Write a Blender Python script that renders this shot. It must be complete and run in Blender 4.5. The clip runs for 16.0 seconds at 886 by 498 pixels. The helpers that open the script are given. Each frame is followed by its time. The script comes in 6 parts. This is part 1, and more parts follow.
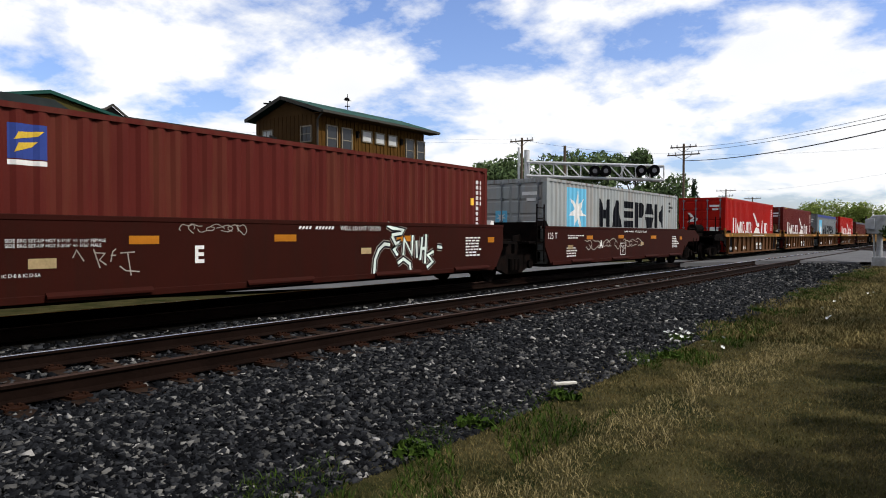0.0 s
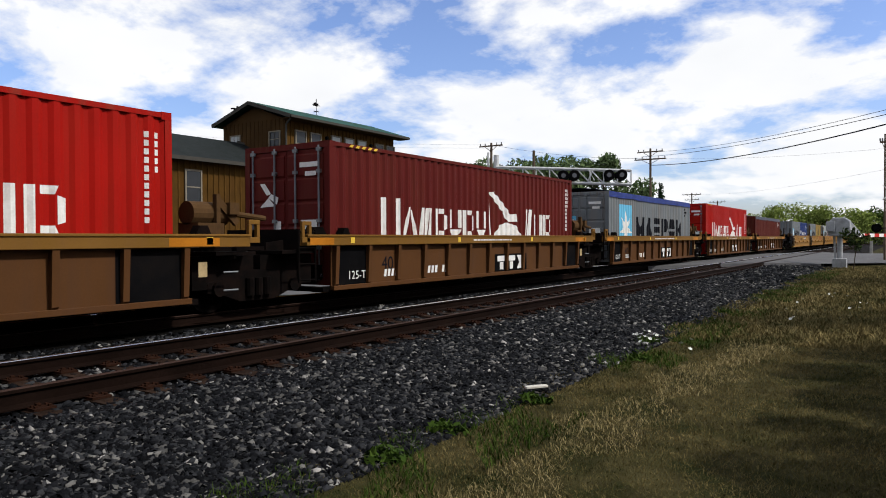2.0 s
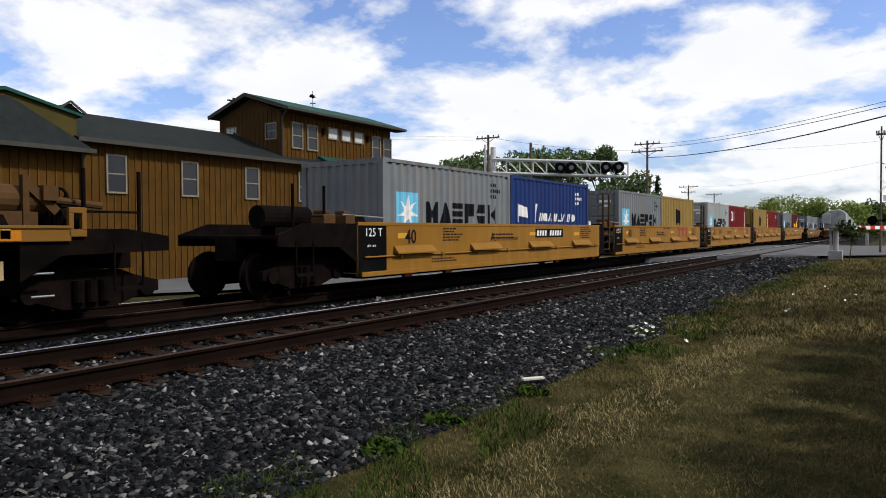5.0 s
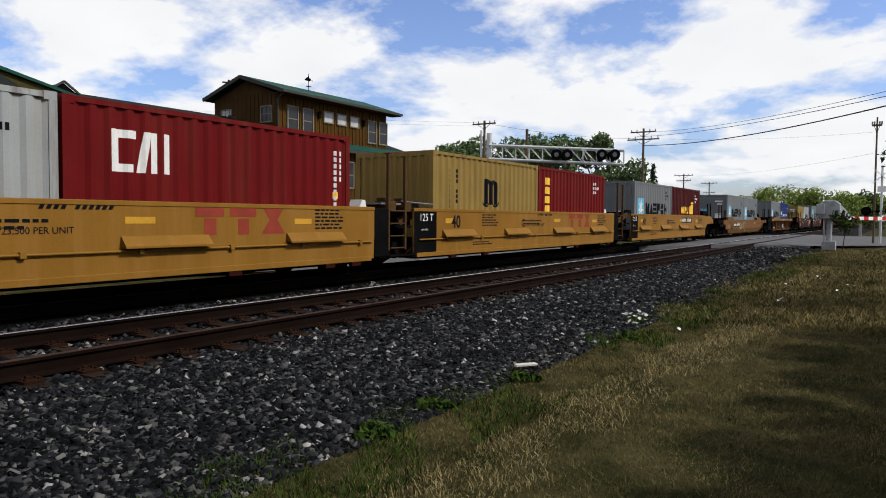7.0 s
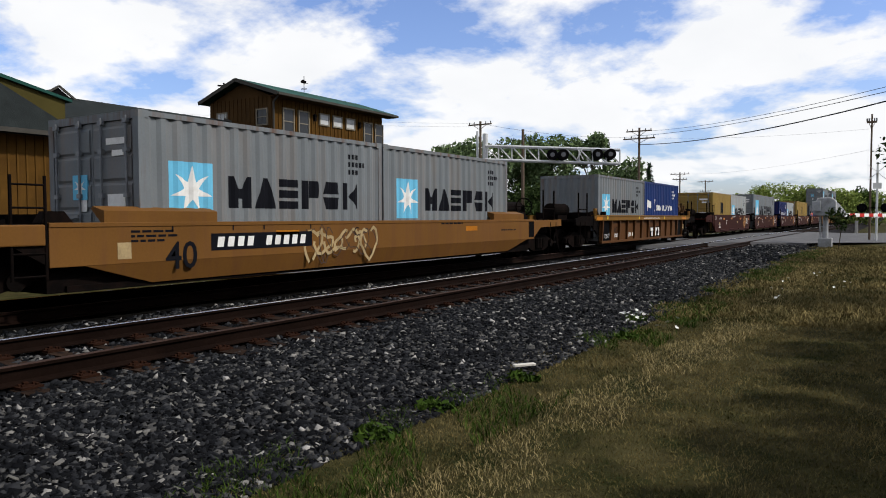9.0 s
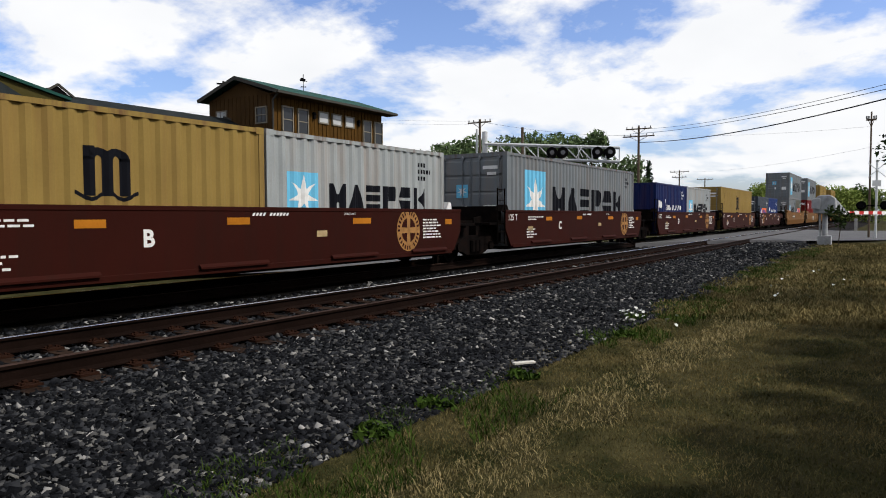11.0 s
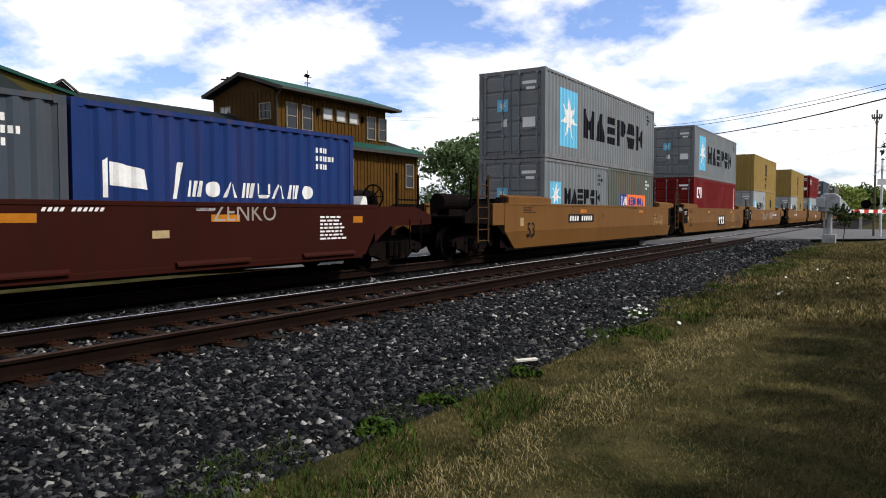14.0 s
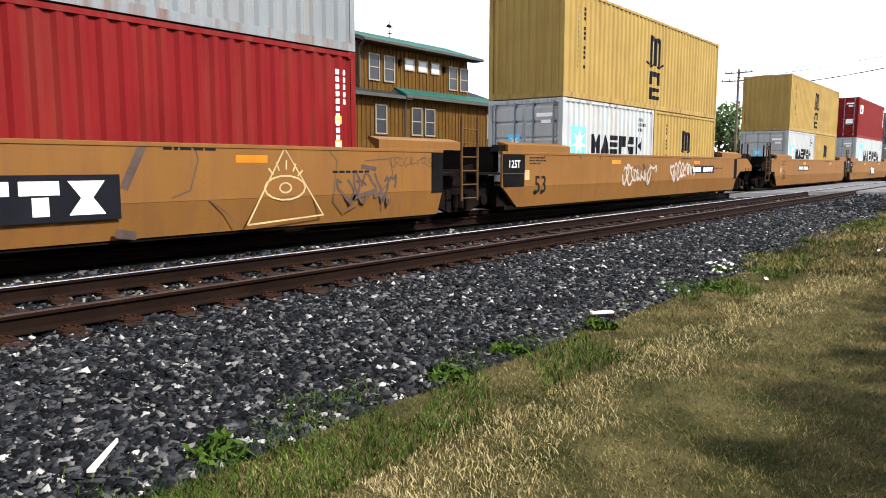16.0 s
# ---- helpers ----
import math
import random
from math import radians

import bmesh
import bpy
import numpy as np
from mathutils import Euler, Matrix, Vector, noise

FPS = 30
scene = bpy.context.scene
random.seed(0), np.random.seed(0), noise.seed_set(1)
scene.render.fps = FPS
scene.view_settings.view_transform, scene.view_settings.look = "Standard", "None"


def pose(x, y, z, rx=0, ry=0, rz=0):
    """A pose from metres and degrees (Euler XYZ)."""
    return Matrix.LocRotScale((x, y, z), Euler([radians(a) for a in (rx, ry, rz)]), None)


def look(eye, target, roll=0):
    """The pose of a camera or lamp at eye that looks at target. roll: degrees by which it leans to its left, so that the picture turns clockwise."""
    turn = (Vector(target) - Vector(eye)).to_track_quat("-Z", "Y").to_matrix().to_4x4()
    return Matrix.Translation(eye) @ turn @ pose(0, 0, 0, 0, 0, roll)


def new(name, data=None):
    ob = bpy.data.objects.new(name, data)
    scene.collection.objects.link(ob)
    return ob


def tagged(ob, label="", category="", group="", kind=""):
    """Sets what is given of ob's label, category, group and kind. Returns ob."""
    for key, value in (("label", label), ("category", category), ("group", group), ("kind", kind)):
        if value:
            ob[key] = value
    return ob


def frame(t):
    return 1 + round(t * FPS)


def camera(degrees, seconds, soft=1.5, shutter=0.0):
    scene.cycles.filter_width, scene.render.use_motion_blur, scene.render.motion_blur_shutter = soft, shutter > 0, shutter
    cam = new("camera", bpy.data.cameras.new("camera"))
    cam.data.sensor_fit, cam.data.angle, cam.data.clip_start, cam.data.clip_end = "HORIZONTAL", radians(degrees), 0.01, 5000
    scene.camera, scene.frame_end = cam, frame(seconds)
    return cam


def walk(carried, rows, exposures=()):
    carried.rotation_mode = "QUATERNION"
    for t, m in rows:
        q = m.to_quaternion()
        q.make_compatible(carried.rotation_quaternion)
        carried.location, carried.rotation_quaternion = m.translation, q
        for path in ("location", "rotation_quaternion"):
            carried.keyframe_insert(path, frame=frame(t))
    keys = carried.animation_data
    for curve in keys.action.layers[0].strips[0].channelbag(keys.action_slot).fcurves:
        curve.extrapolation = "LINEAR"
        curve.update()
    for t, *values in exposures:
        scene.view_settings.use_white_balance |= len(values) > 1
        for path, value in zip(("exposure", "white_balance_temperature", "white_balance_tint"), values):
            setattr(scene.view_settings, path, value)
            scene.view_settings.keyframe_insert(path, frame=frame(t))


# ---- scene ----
# World: z = 0 at the top of the rails, the tracks run along +y, the camera stands beside them.
cam = camera(63.7, 16.0, soft=1.0)
walk(cam, [
    (0.0, pose(0, 0, 1.255, 88.80, -0.15, 35.45)),
    (0.5, pose(0, 0, 1.255, 89.45, -0.10, 34.83)),
    (1.0, pose(0, 0, 1.255, 89.99, 0.20, 34.16)),
    (1.5, pose(0, 0, 1.255, 89.68, 0.23, 33.47)),
    (2.0, pose(0, 0, 1.255, 89.20, 0.25, 33.07)),
    (2.5, pose(0, 0, 1.255, 88.68, -0.01, 33.03)),
    (3.0, pose(0, 0, 1.255, 88.46, 0.04, 33.04)),
    (3.5, pose(0, 0, 1.255, 88.56, 0.16, 32.78)),
    (4.0, pose(0, 0, 1.255, 88.66, 0.29, 32.79)),
    (6.5, pose(0, 0, 1.255, 87.80, -0.16, 32.67)),
    (7.0, pose(0, 0, 1.255, 87.42, -0.46, 32.42)),
    (7.5, pose(0, 0, 1.255, 87.83, -0.29, 32.53)),
    (8.0, pose(0, 0, 1.255, 88.00, -0.03, 33.05)),
    (8.5, pose(0, 0, 1.255, 87.80, 0.02, 33.15)),
    (9.0, pose(0, 0, 1.255, 87.51, 0.14, 32.17)),
    (11.5, pose(0, 0, 1.255, 87.26, 0.20, 32.13)),
    (12.0, pose(0, 0, 1.255, 87.06, -0.02, 32.36)),
    (12.5, pose(0, 0, 1.255, 87.40, 0.02, 32.32)),
    (13.0, pose(0, 0, 1.255, 87.26, 0.14, 32.52)),
    (13.5, pose(0, 0, 1.255, 86.85, 0.21, 32.48)),
    (14.0, pose(0.003, 0.007, 1.254, 87.09, -0.06, 32.42)),
    (14.5, pose(-0.002, 0.005, 1.279, 87.43, -0.11, 32.83)),
    (15.0, pose(-0.007, 0.013, 1.279, 85.48, 0.47, 32.23)),
    (15.5, pose(0.037, 0.023, 1.254, 84.55, -0.93, 38.20)),
    (16.0, pose(0.070, 0.025, 1.240, 83.23, -0.09, 38.99)),
], exposures=[(0.0, -0.3), (1.0, -0.45), (2.0, -0.35), (4.0, -0.3), (6.5, -0.45), (8.0, -0.4), (13.5, -0.35), (14.5, 0.1), (15.0, 0.2), (15.5, 0.6), (16.0, 1.2)])

# ---- light ----
SUN_AZ, SUN_EL = 72.0, 44.0   # degrees from +y towards +x, and above the horizon
world = bpy.data.worlds.new("sky")
scene.world = world
world.use_nodes = True
wn, wl = world.node_tree.nodes, world.node_tree.links
wn.clear()
w_out = wn.new("ShaderNodeOutputWorld")
w_bg = wn.new("ShaderNodeBackground")
w_bg.inputs["Strength"].default_value = 0.09
w_sky = wn.new("ShaderNodeTexSky")
w_sky.sky_type = "NISHITA"
w_sky.sun_disc = False
w_sky.sun_elevation = radians(SUN_EL)
w_sky.sun_rotation = radians(SUN_AZ)
w_sky.altitude = 200
w_sky.dust_density = 1.5
w_tc = wn.new("ShaderNodeTexCoord")
w_sep = wn.new("ShaderNodeSeparateXYZ")
wl.new(w_tc.outputs["Generated"], w_sep.inputs[0])
w_lift = wn.new("ShaderNodeMath"); w_lift.operation = "ADD"; w_lift.inputs[1].default_value = 0.30
wl.new(w_sep.outputs["Z"], w_lift.inputs[0])
w_max = wn.new("ShaderNodeMath"); w_max.operation = "MAXIMUM"; w_max.inputs[1].default_value = 0.05
wl.new(w_lift.outputs[0], w_max.inputs[0])
w_comb = wn.new("ShaderNodeCombineXYZ")
for ax in "XY":
    d = wn.new("ShaderNodeMath"); d.operation = "DIVIDE"
    wl.new(w_sep.outputs[ax], d.inputs[0]); wl.new(w_max.outputs[0], d.inputs[1])
    wl.new(d.outputs[0], w_comb.inputs[ax])
w_n1 = wn.new("ShaderNodeTexNoise")
w_n1.inputs["Scale"].default_value = 2.1
w_n1.inputs["Detail"].default_value = 7
w_n1.inputs["Roughness"].default_value = 0.58
w_n1.inputs["Distortion"].default_value = 0.1
w_off = wn.new("ShaderNodeVectorMath"); w_off.operation = "ADD"; w_off.inputs[1].default_value = (3.1, 7.7, 0.0)
wl.new(w_comb.outputs[0], w_off.inputs[0])
wl.new(w_off.outputs[0], w_n1.inputs["Vector"])
w_ramp = wn.new("ShaderNodeValToRGB")
w_ramp.color_ramp.elements[0].position = 0.40
w_ramp.color_ramp.elements[1].position = 0.505
wl.new(w_n1.outputs["Fac"], w_ramp.inputs[0])
w_n2 = wn.new("ShaderNodeTexNoise")
w_n2.inputs["Scale"].default_value = 3.0
w_n2.inputs["Detail"].default_value = 4
wl.new(w_off.outputs[0], w_n2.inputs["Vector"])
w_cl = wn.new("ShaderNodeMix"); w_cl.data_type = "RGBA"
w_cl.inputs["A"].default_value = (12.4, 12.7, 13.2, 1)
w_cl.inputs["B"].default_value = (15.5, 15.5, 15.6, 1)
wl.new(w_n2.outputs["Fac"], w_cl.inputs["Factor"])
w_mix = wn.new("ShaderNodeMix"); w_mix.data_type = "RGBA"
wl.new(w_ramp.outputs["Color"], w_mix.inputs["Factor"])
w_boost = wn.new("ShaderNodeMix"); w_boost.data_type = "RGBA"; w_boost.blend_type = "MULTIPLY"
w_boost.inputs["Factor"].default_value = 1
w_boost.inputs["B"].default_value = (1.85, 2.0, 2.6, 1)
wl.new(w_sky.outputs[0], w_boost.inputs["A"])
wl.new(w_boost.outputs["Result"], w_mix.inputs["A"])
wl.new(w_cl.outputs["Result"], w_mix.inputs["B"])
wl.new(w_mix.outputs["Result"], w_bg.inputs["Color"])
wl.new(w_bg.outputs[0], w_out.inputs["Surface"])

sun_data = bpy.data.lights.new("sun", "SUN")
sun_data.energy = 5.0
sun_data.angle = radians(2.5)
sun_data.color = (1.0, 0.95, 0.87)
sun = new("sun", sun_data)
sun_dir = Vector((math.sin(radians(SUN_AZ)) * math.cos(radians(SUN_EL)),
                  math.cos(radians(SUN_AZ)) * math.cos(radians(SUN_EL)), math.sin(radians(SUN_EL))))
sun.matrix_world = look(sun_dir * 200, (0, 0, 0))

# ---- materials ----
MATS = {}


def surf(name, rgb, rough=0.6, metal=0.0, var=0.25, scale=1.2, grain=40.0, bump=0.12, dirt=None, dirt_amt=0.35,
         dirt_scale=0.7, streak=False, island=0.0, rnd=0.0, gloss=0.03):
    """A painted, worn or natural surface: two scales of noise on the colour, fine relief, patches of dirt or rust."""
    if name in MATS:
        return MATS[name]
    m = bpy.data.materials.new(name)
    m.use_nodes = True
    n, l = m.node_tree.nodes, m.node_tree.links
    b = n["Principled BSDF"]
    b.inputs["Roughness"].default_value = rough
    b.inputs["Metallic"].default_value = metal
    b.inputs["Specular IOR Level"].default_value = gloss
    tc = n.new("ShaderNodeTexCoord")
    big = n.new("ShaderNodeTexNoise")
    big.inputs["Scale"].default_value = scale
    big.inputs["Detail"].default_value = 5
    fine = n.new("ShaderNodeTexNoise")
    fine.inputs["Scale"].default_value = grain
    fine.inputs["Detail"].default_value = 3
    l.new(tc.outputs["Object"], big.inputs["Vector"])
    l.new(tc.outputs["Object"], fine.inputs["Vector"])
    add = n.new("ShaderNodeMath"); add.operation = "MULTIPLY_ADD"
    add.inputs[1].default_value = 0.4
    l.new(fine.outputs["Fac"], add.inputs[0])
    l.new(big.outputs["Fac"], add.inputs[2])
    mr = n.new("ShaderNodeMapRange")
    mr.inputs["From Min"].default_value, mr.inputs["From Max"].default_value = 0.45, 0.95
    mr.inputs["To Min"].default_value, mr.inputs["To Max"].default_value = 1 - var, 1 + var
    l.new(add.outputs[0], mr.inputs["Value"])
    last = mr.outputs[0]
    for amount, node, sock in ((island, "ShaderNodeNewGeometry", "Random Per Island"), (rnd, "ShaderNodeObjectInfo", "Random")):
        if amount:
            r = n.new(node)
            r2 = n.new("ShaderNodeMapRange")
            r2.inputs["To Min"].default_value, r2.inputs["To Max"].default_value = 1 - amount, 1 + amount
            l.new(r.outputs[sock], r2.inputs["Value"])
            mu = n.new("ShaderNodeMath"); mu.operation = "MULTIPLY"
            l.new(last, mu.inputs[0]); l.new(r2.outputs[0], mu.inputs[1])
            last = mu.outputs[0]
    vm = n.new("ShaderNodeVectorMath"); vm.operation = "SCALE"
    vm.inputs[0].default_value = rgb
    l.new(last, vm.inputs["Scale"])
    col = vm.outputs[0]
    if dirt:
        dn = n.new("ShaderNodeTexNoise")
        dn.inputs["Scale"].default_value = dirt_scale
        dn.inputs["Detail"].default_value = 8
        dn.inputs["Roughness"].default_value = 0.65
        if streak:
            mp = n.new("ShaderNodeMapping")
            mp.inputs["Scale"].default_value = (3.0, 3.0, 0.25)
            l.new(tc.outputs["Object"], mp.inputs["Vector"])
            l.new(mp.outputs[0], dn.inputs["Vector"])
        else:
            l.new(tc.outputs["Object"], dn.inputs["Vector"])
        dr = n.new("ShaderNodeMapRange")
        dr.inputs["From Min"].default_value, dr.inputs["From Max"].default_value = 0.46, 0.72
        dr.inputs["To Max"].default_value = dirt_amt * 2
        l.new(dn.outputs["Fac"], dr.inputs["Value"])
        mx = n.new("ShaderNodeMix"); mx.data_type = "RGBA"
        l.new(dr.outputs[0], mx.inputs["Factor"])
        l.new(col, mx.inputs["A"])
        mx.inputs["B"].default_value = (*dirt, 1)
        col = mx.outputs["Result"]
    l.new(col, b.inputs["Base Color"])
    if bump:
        bp = n.new("ShaderNodeBump")
        bp.inputs["Strength"].default_value = bump
        bp.inputs["Distance"].default_value = 0.02
        l.new(fine.outputs["Fac"], bp.inputs["Height"])
        l.new(bp.outputs[0], b.inputs["Normal"])
    MATS[name] = m
    return m


RUST = (0.12, 0.05, 0.025)


def paint(name, rgb, amt=0.18, rough=0.55, dirt=RUST, dirt_scale=1.1):
    return surf(name, rgb, rough, 0, 0.13, 0.8, 30, 0.04, dirt, amt, dirt_scale, streak=True, gloss=0.05)


# Grime, darkened past real steel: the shade under the cars is in the colour.
steel_dark = surf("grimy_shaded_steel", (0.004, 0.0032, 0.003), 0.9, 0, 0.4, 3, 50, 0.2, (0.011, 0.0055, 0.004), 0.3, 3, gloss=0.02)
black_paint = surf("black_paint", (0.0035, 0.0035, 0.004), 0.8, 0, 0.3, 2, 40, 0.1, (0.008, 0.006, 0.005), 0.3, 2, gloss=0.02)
white_ink = surf("white_lettering", (0.663, 0.663, 0.646), 0.6, 0, 0.15, 3, 40, 0.0, (0.3, 0.27, 0.24), 0.3, 3)
black_ink = surf("black_lettering", (0.006, 0.0065, 0.009), 0.55, 0, 0.2, 3, 40, 0.0)

# ---- mesh helpers ----


class Build:
    """Collects plain polygons and makes one mesh of them."""

    def __init__(self):
        self.v, self.f = [], []

    def poly(self, pts):
        i = len(self.v)
        self.v += [tuple(p) for p in pts]
        self.f.append(tuple(range(i, i + len(pts))))
        return self

    def box(self, x0, y0, z0, x1, y1, z1):
        i = len(self.v)
        self.v += [(x, y, z) for z in (z0, z1) for y in (y0, y1) for x in (x0, x1)]
        self.f += [tuple(i + k for k in q) for q in ((0, 2, 3, 1), (4, 5, 7, 6), (0, 1, 5, 4), (2, 6, 7, 3), (0, 4, 6, 2), (1, 3, 7, 5))]
        return self

    def beam(self, p, q, w, h=None, up=(0, 0, 1)):
        """A rectangular bar from p to q."""
        p, q = Vector(p), Vector(q)
        h = h or w
        d = (q - p).normalized()
        s = d.cross(Vector(up))
        if s.length < 1e-4:
            s = d.cross(Vector((1, 0, 0)))
        s.normalize()
        u = s.cross(d).normalized()
        i = len(self.v)
        for c in (p, q):
            self.v += [tuple(c + s * (a * w / 2) + u * (b * h / 2)) for a, b in ((-1, -1), (1, -1), (1, 1), (-1, 1))]
        self.f += [(i, i + 3, i + 2, i + 1), (i + 4, i + 5, i + 6, i + 7)]
        self.f += [(i + k, i + (k + 1) % 4, i + 4 + (k + 1) % 4, i + 4 + k) for k in range(4)]
        return self

    def tube(self, p, q, r, n=10, r2=None):
        p, q = Vector(p), Vector(q)
        r2 = r if r2 is None else r2
        d = (q - p).normalized()
        s = d.cross(Vector((0, 0, 1)))
        if s.length < 1e-4:
            s = Vector((1, 0, 0))
        s.normalize()
        u = d.cross(s)
        i = len(self.v)
        for c, rr in ((p, r), (q, r2)):
            self.v += [tuple(c + (s * math.cos(2 * math.pi * k / n) + u * math.sin(2 * math.pi * k / n)) * rr) for k in range(n)]
        self.f += [(i + k, i + (k + 1) % n, i + n + (k + 1) % n, i + n + k) for k in range(n)]
        self.f += [tuple(i + n - 1 - k for k in range(n)), tuple(i + n + k for k in range(n))]
        return self

    def prism(self, pts, axis, a, b):
        """Extrudes a 2D outline along x (pts are y, z), y (x, z) or z (x, y)."""
        put = {"x": lambda p, t: (t, p[0], p[1]), "y": lambda p, t: (p[0], t, p[1]), "z": lambda p, t: (p[0], p[1], t)}[axis]
        n, i = len(pts), len(self.v)
        self.v += [put(p, a) for p in pts] + [put(p, b) for p in pts]
        self.f += [tuple(range(i, i + n)), tuple(range(i + 2 * n - 1, i + n - 1, -1))]
        self.f += [(i + k, i + (k + 1) % n, i + n + (k + 1) % n, i + n + k) for k in range(n)]
        return self

    def data(self, name, material, fix=True):
        me = bpy.data.meshes.new(name)
        me.from_pydata(self.v, [], self.f)
        if fix:
            bm = bmesh.new()
            bm.from_mesh(me)
            bmesh.ops.recalc_face_normals(bm, faces=bm.faces)
            bm.to_mesh(me)
            bm.free()
        me.materials.append(material)
        return me


def part(name, b, material, parent, label="", m=None, bevel=0.0, fix=True):
    """One mesh object under a thing or under a part; b is a Build or a mesh."""
    me = b.data(name, material, fix) if isinstance(b, Build) else b
    ob = new(name, me)
    if parent is not None:
        ob.parent = parent
    if m is not None:
        ob.matrix_basis = m
    if label:
        ob["label"] = label
    if bevel:
        mod = ob.modifiers.new("bevel", "BEVEL")
        mod.width, mod.segments, mod.limit_method = bevel, 2, "ANGLE"
    return ob


def thing(name, label, category, m, group="", kind=""):
    ob = new(name)
    ob.empty_display_size = 0.2
    ob.matrix_basis = m
    return tagged(ob, label, category, group, kind)


def text_mesh(body, size, material, align="CENTER", extrude=0.0, bold=0.0):
    """Lettering as a mesh in its own x, y plane."""
    cu = bpy.data.curves.new("lettering", "FONT")
    cu.body, cu.size, cu.align_x, cu.align_y, cu.extrude, cu.offset = body, size, align, "CENTER", extrude, bold
    cu.resolution_u = 3
    ob = bpy.data.objects.new("lettering", cu)
    me = bpy.data.meshes.new_from_object(ob)
    bpy.data.objects.remove(ob)
    me.materials.clear()
    me.materials.append(material)
    return me

# ---- the train ----
TX = -10.85           # middle of the far track
NX = -7.11            # middle of the near track
SPEED = 22.1
MOVING = []           # things of the train and their places at the start


def rides(ob, y, z=0.0):
    ob.matrix_basis = pose(TX, y, z)
    MOVING.append((ob, y, z))
    return ob


PITCH, DEEP = 0.278, 0.036


def corrugation(length):
    """Breaks of the trapezoidal side wall: places along the wall and depth inwards."""
    n = max(1, int((length - 0.24) / PITCH))
    step = (length - 0.24) / n
    pts = [(0.12, 0.0)]
    for k in range(n):
        a = 0.12 + k * step
        pts += [(a + step * 0.27, 0.0), (a + step * 0.5, DEEP), (a + step * 0.77, DEEP), (a + step, 0.0)]
    return pts


def wall_depth(pts, y):
    for (a, d0), (b, d1) in zip(pts, pts[1:]):
        if a <= y <= b:
            return d0 + (d1 - d0) * (y - a) / max(b - a, 1e-6)
    return 0.0


W2 = 1.219
SHARED = {}


def shared(key, make):
    if key not in SHARED:
        SHARED[key] = make()
    return SHARED[key]


def side_mesh(length, height, material, sign):
    b = Build()
    pts = corrugation(length)
    for (a, d0), (c, d1) in zip(pts, pts[1:]):
        x0, x1 = sign * (W2 - 0.012 - d0), sign * (W2 - 0.012 - d1)
        b.poly([(x0, a, 0.13), (x1, c, 0.13), (x1, c, height - 0.07), (x0, a, height - 0.07)])
    return b.data("side_panel", material)


def end_mesh(height, material, y, sign):
    b = Build()
    n = 9
    step = (2 * W2 - 0.24) / n
    for k in range(n):
        a = -W2 + 0.12 + k * step
        ys = [0.0, 0.0, 0.04, 0.04, 0.0]
        xs = [a, a + step * 0.3, a + step * 0.5, a + step * 0.8, a + step]
        for i in range(4):
            b.poly([(xs[i], y + sign * (0.02 + ys[i]), 0.13), (xs[i + 1], y + sign * (0.02 + ys[i + 1]), 0.13),
                    (xs[i + 1], y + sign * (0.02 + ys[i + 1]), height - 0.08), (xs[i], y + sign * (0.02 + ys[i]), height - 0.08)])
    return b.data("end_wall", material)


def frame_mesh(length, height, material):
    b = Build()
    for sx in (-1, 1):
        for y0 in (0.0, length - 0.12):
            b.box(sx * W2, y0, 0.11, sx * (W2 - 0.14), y0 + 0.12, height - 0.11)
        b.box(sx * (W2 - 0.004), 0.12, 0.0, sx * (W2 - 0.09), length - 0.12, 0.15)
        b.box(sx * (W2 - 0.004), 0.12, height - 0.09, sx * (W2 - 0.08), length - 0.12, height - 0.012)
    for y0 in (0.004, length - 0.104):
        b.box(-W2 + 0.14, y0, 0.0, W2 - 0.14, y0 + 0.1, 0.14)
        b.box(-W2 + 0.14, y0, height - 0.13, W2 - 0.14, y0 + 0.1, height - 0.006)
    return b.data("frame", material)


def casting_mesh(material):
    b = Build()
    b.box(-0.081, -0.089, -0.059, 0.081, 0.089, 0.059)
    b.box(0.081, -0.035, -0.03, 0.083, 0.035, 0.03)
    return b.data("corner_casting", material)


def roof_mesh(length, material, height):
    b = Build()
    n = int((length - 0.3) / 0.36)
    step = (length - 0.24) / n
    for k in range(n):
        a = 0.12 + k * step
        b.poly([(-W2 + .08, a, height - .025), (W2 - .08, a, height - .025), (W2 - .08, a + step * .5, height - .025), (-W2 + .08, a + step * .5, height - .025)])
        b.poly([(-W2 + .08, a + step * .5, height - .025), (W2 - .08, a + step * .5, height - .025), (W2 - .08, a + step * .6, height - .045), (-W2 + .08, a + step * .6, height - .045)])
        b.poly([(-W2 + .08, a + step * .6, height - .045), (W2 - .08, a + step * .6, height - .045), (W2 - .08, a + step, height - .025), (-W2 + .08, a + step, height - .025)])
    return b.data("roof", material)


def door_mesh(height, material, x0, x1):
    """A door leaf with pressed horizontal panels, facing -y."""
    b = Build()
    b.box(x0, 0.03, 0.15, x1, 0.07, height - 0.14)
    zs = np.linspace(0.2, height - 0.2, 6)
    for a, c in zip(zs, zs[1:]):
        b.prism([(0.03, a + 0.01), (0.005, a + 0.05), (0.005, c - 0.06), (0.03, c - 0.02)], "x", x0 + 0.05, x1 - 0.05)
    return b.data("door", material)


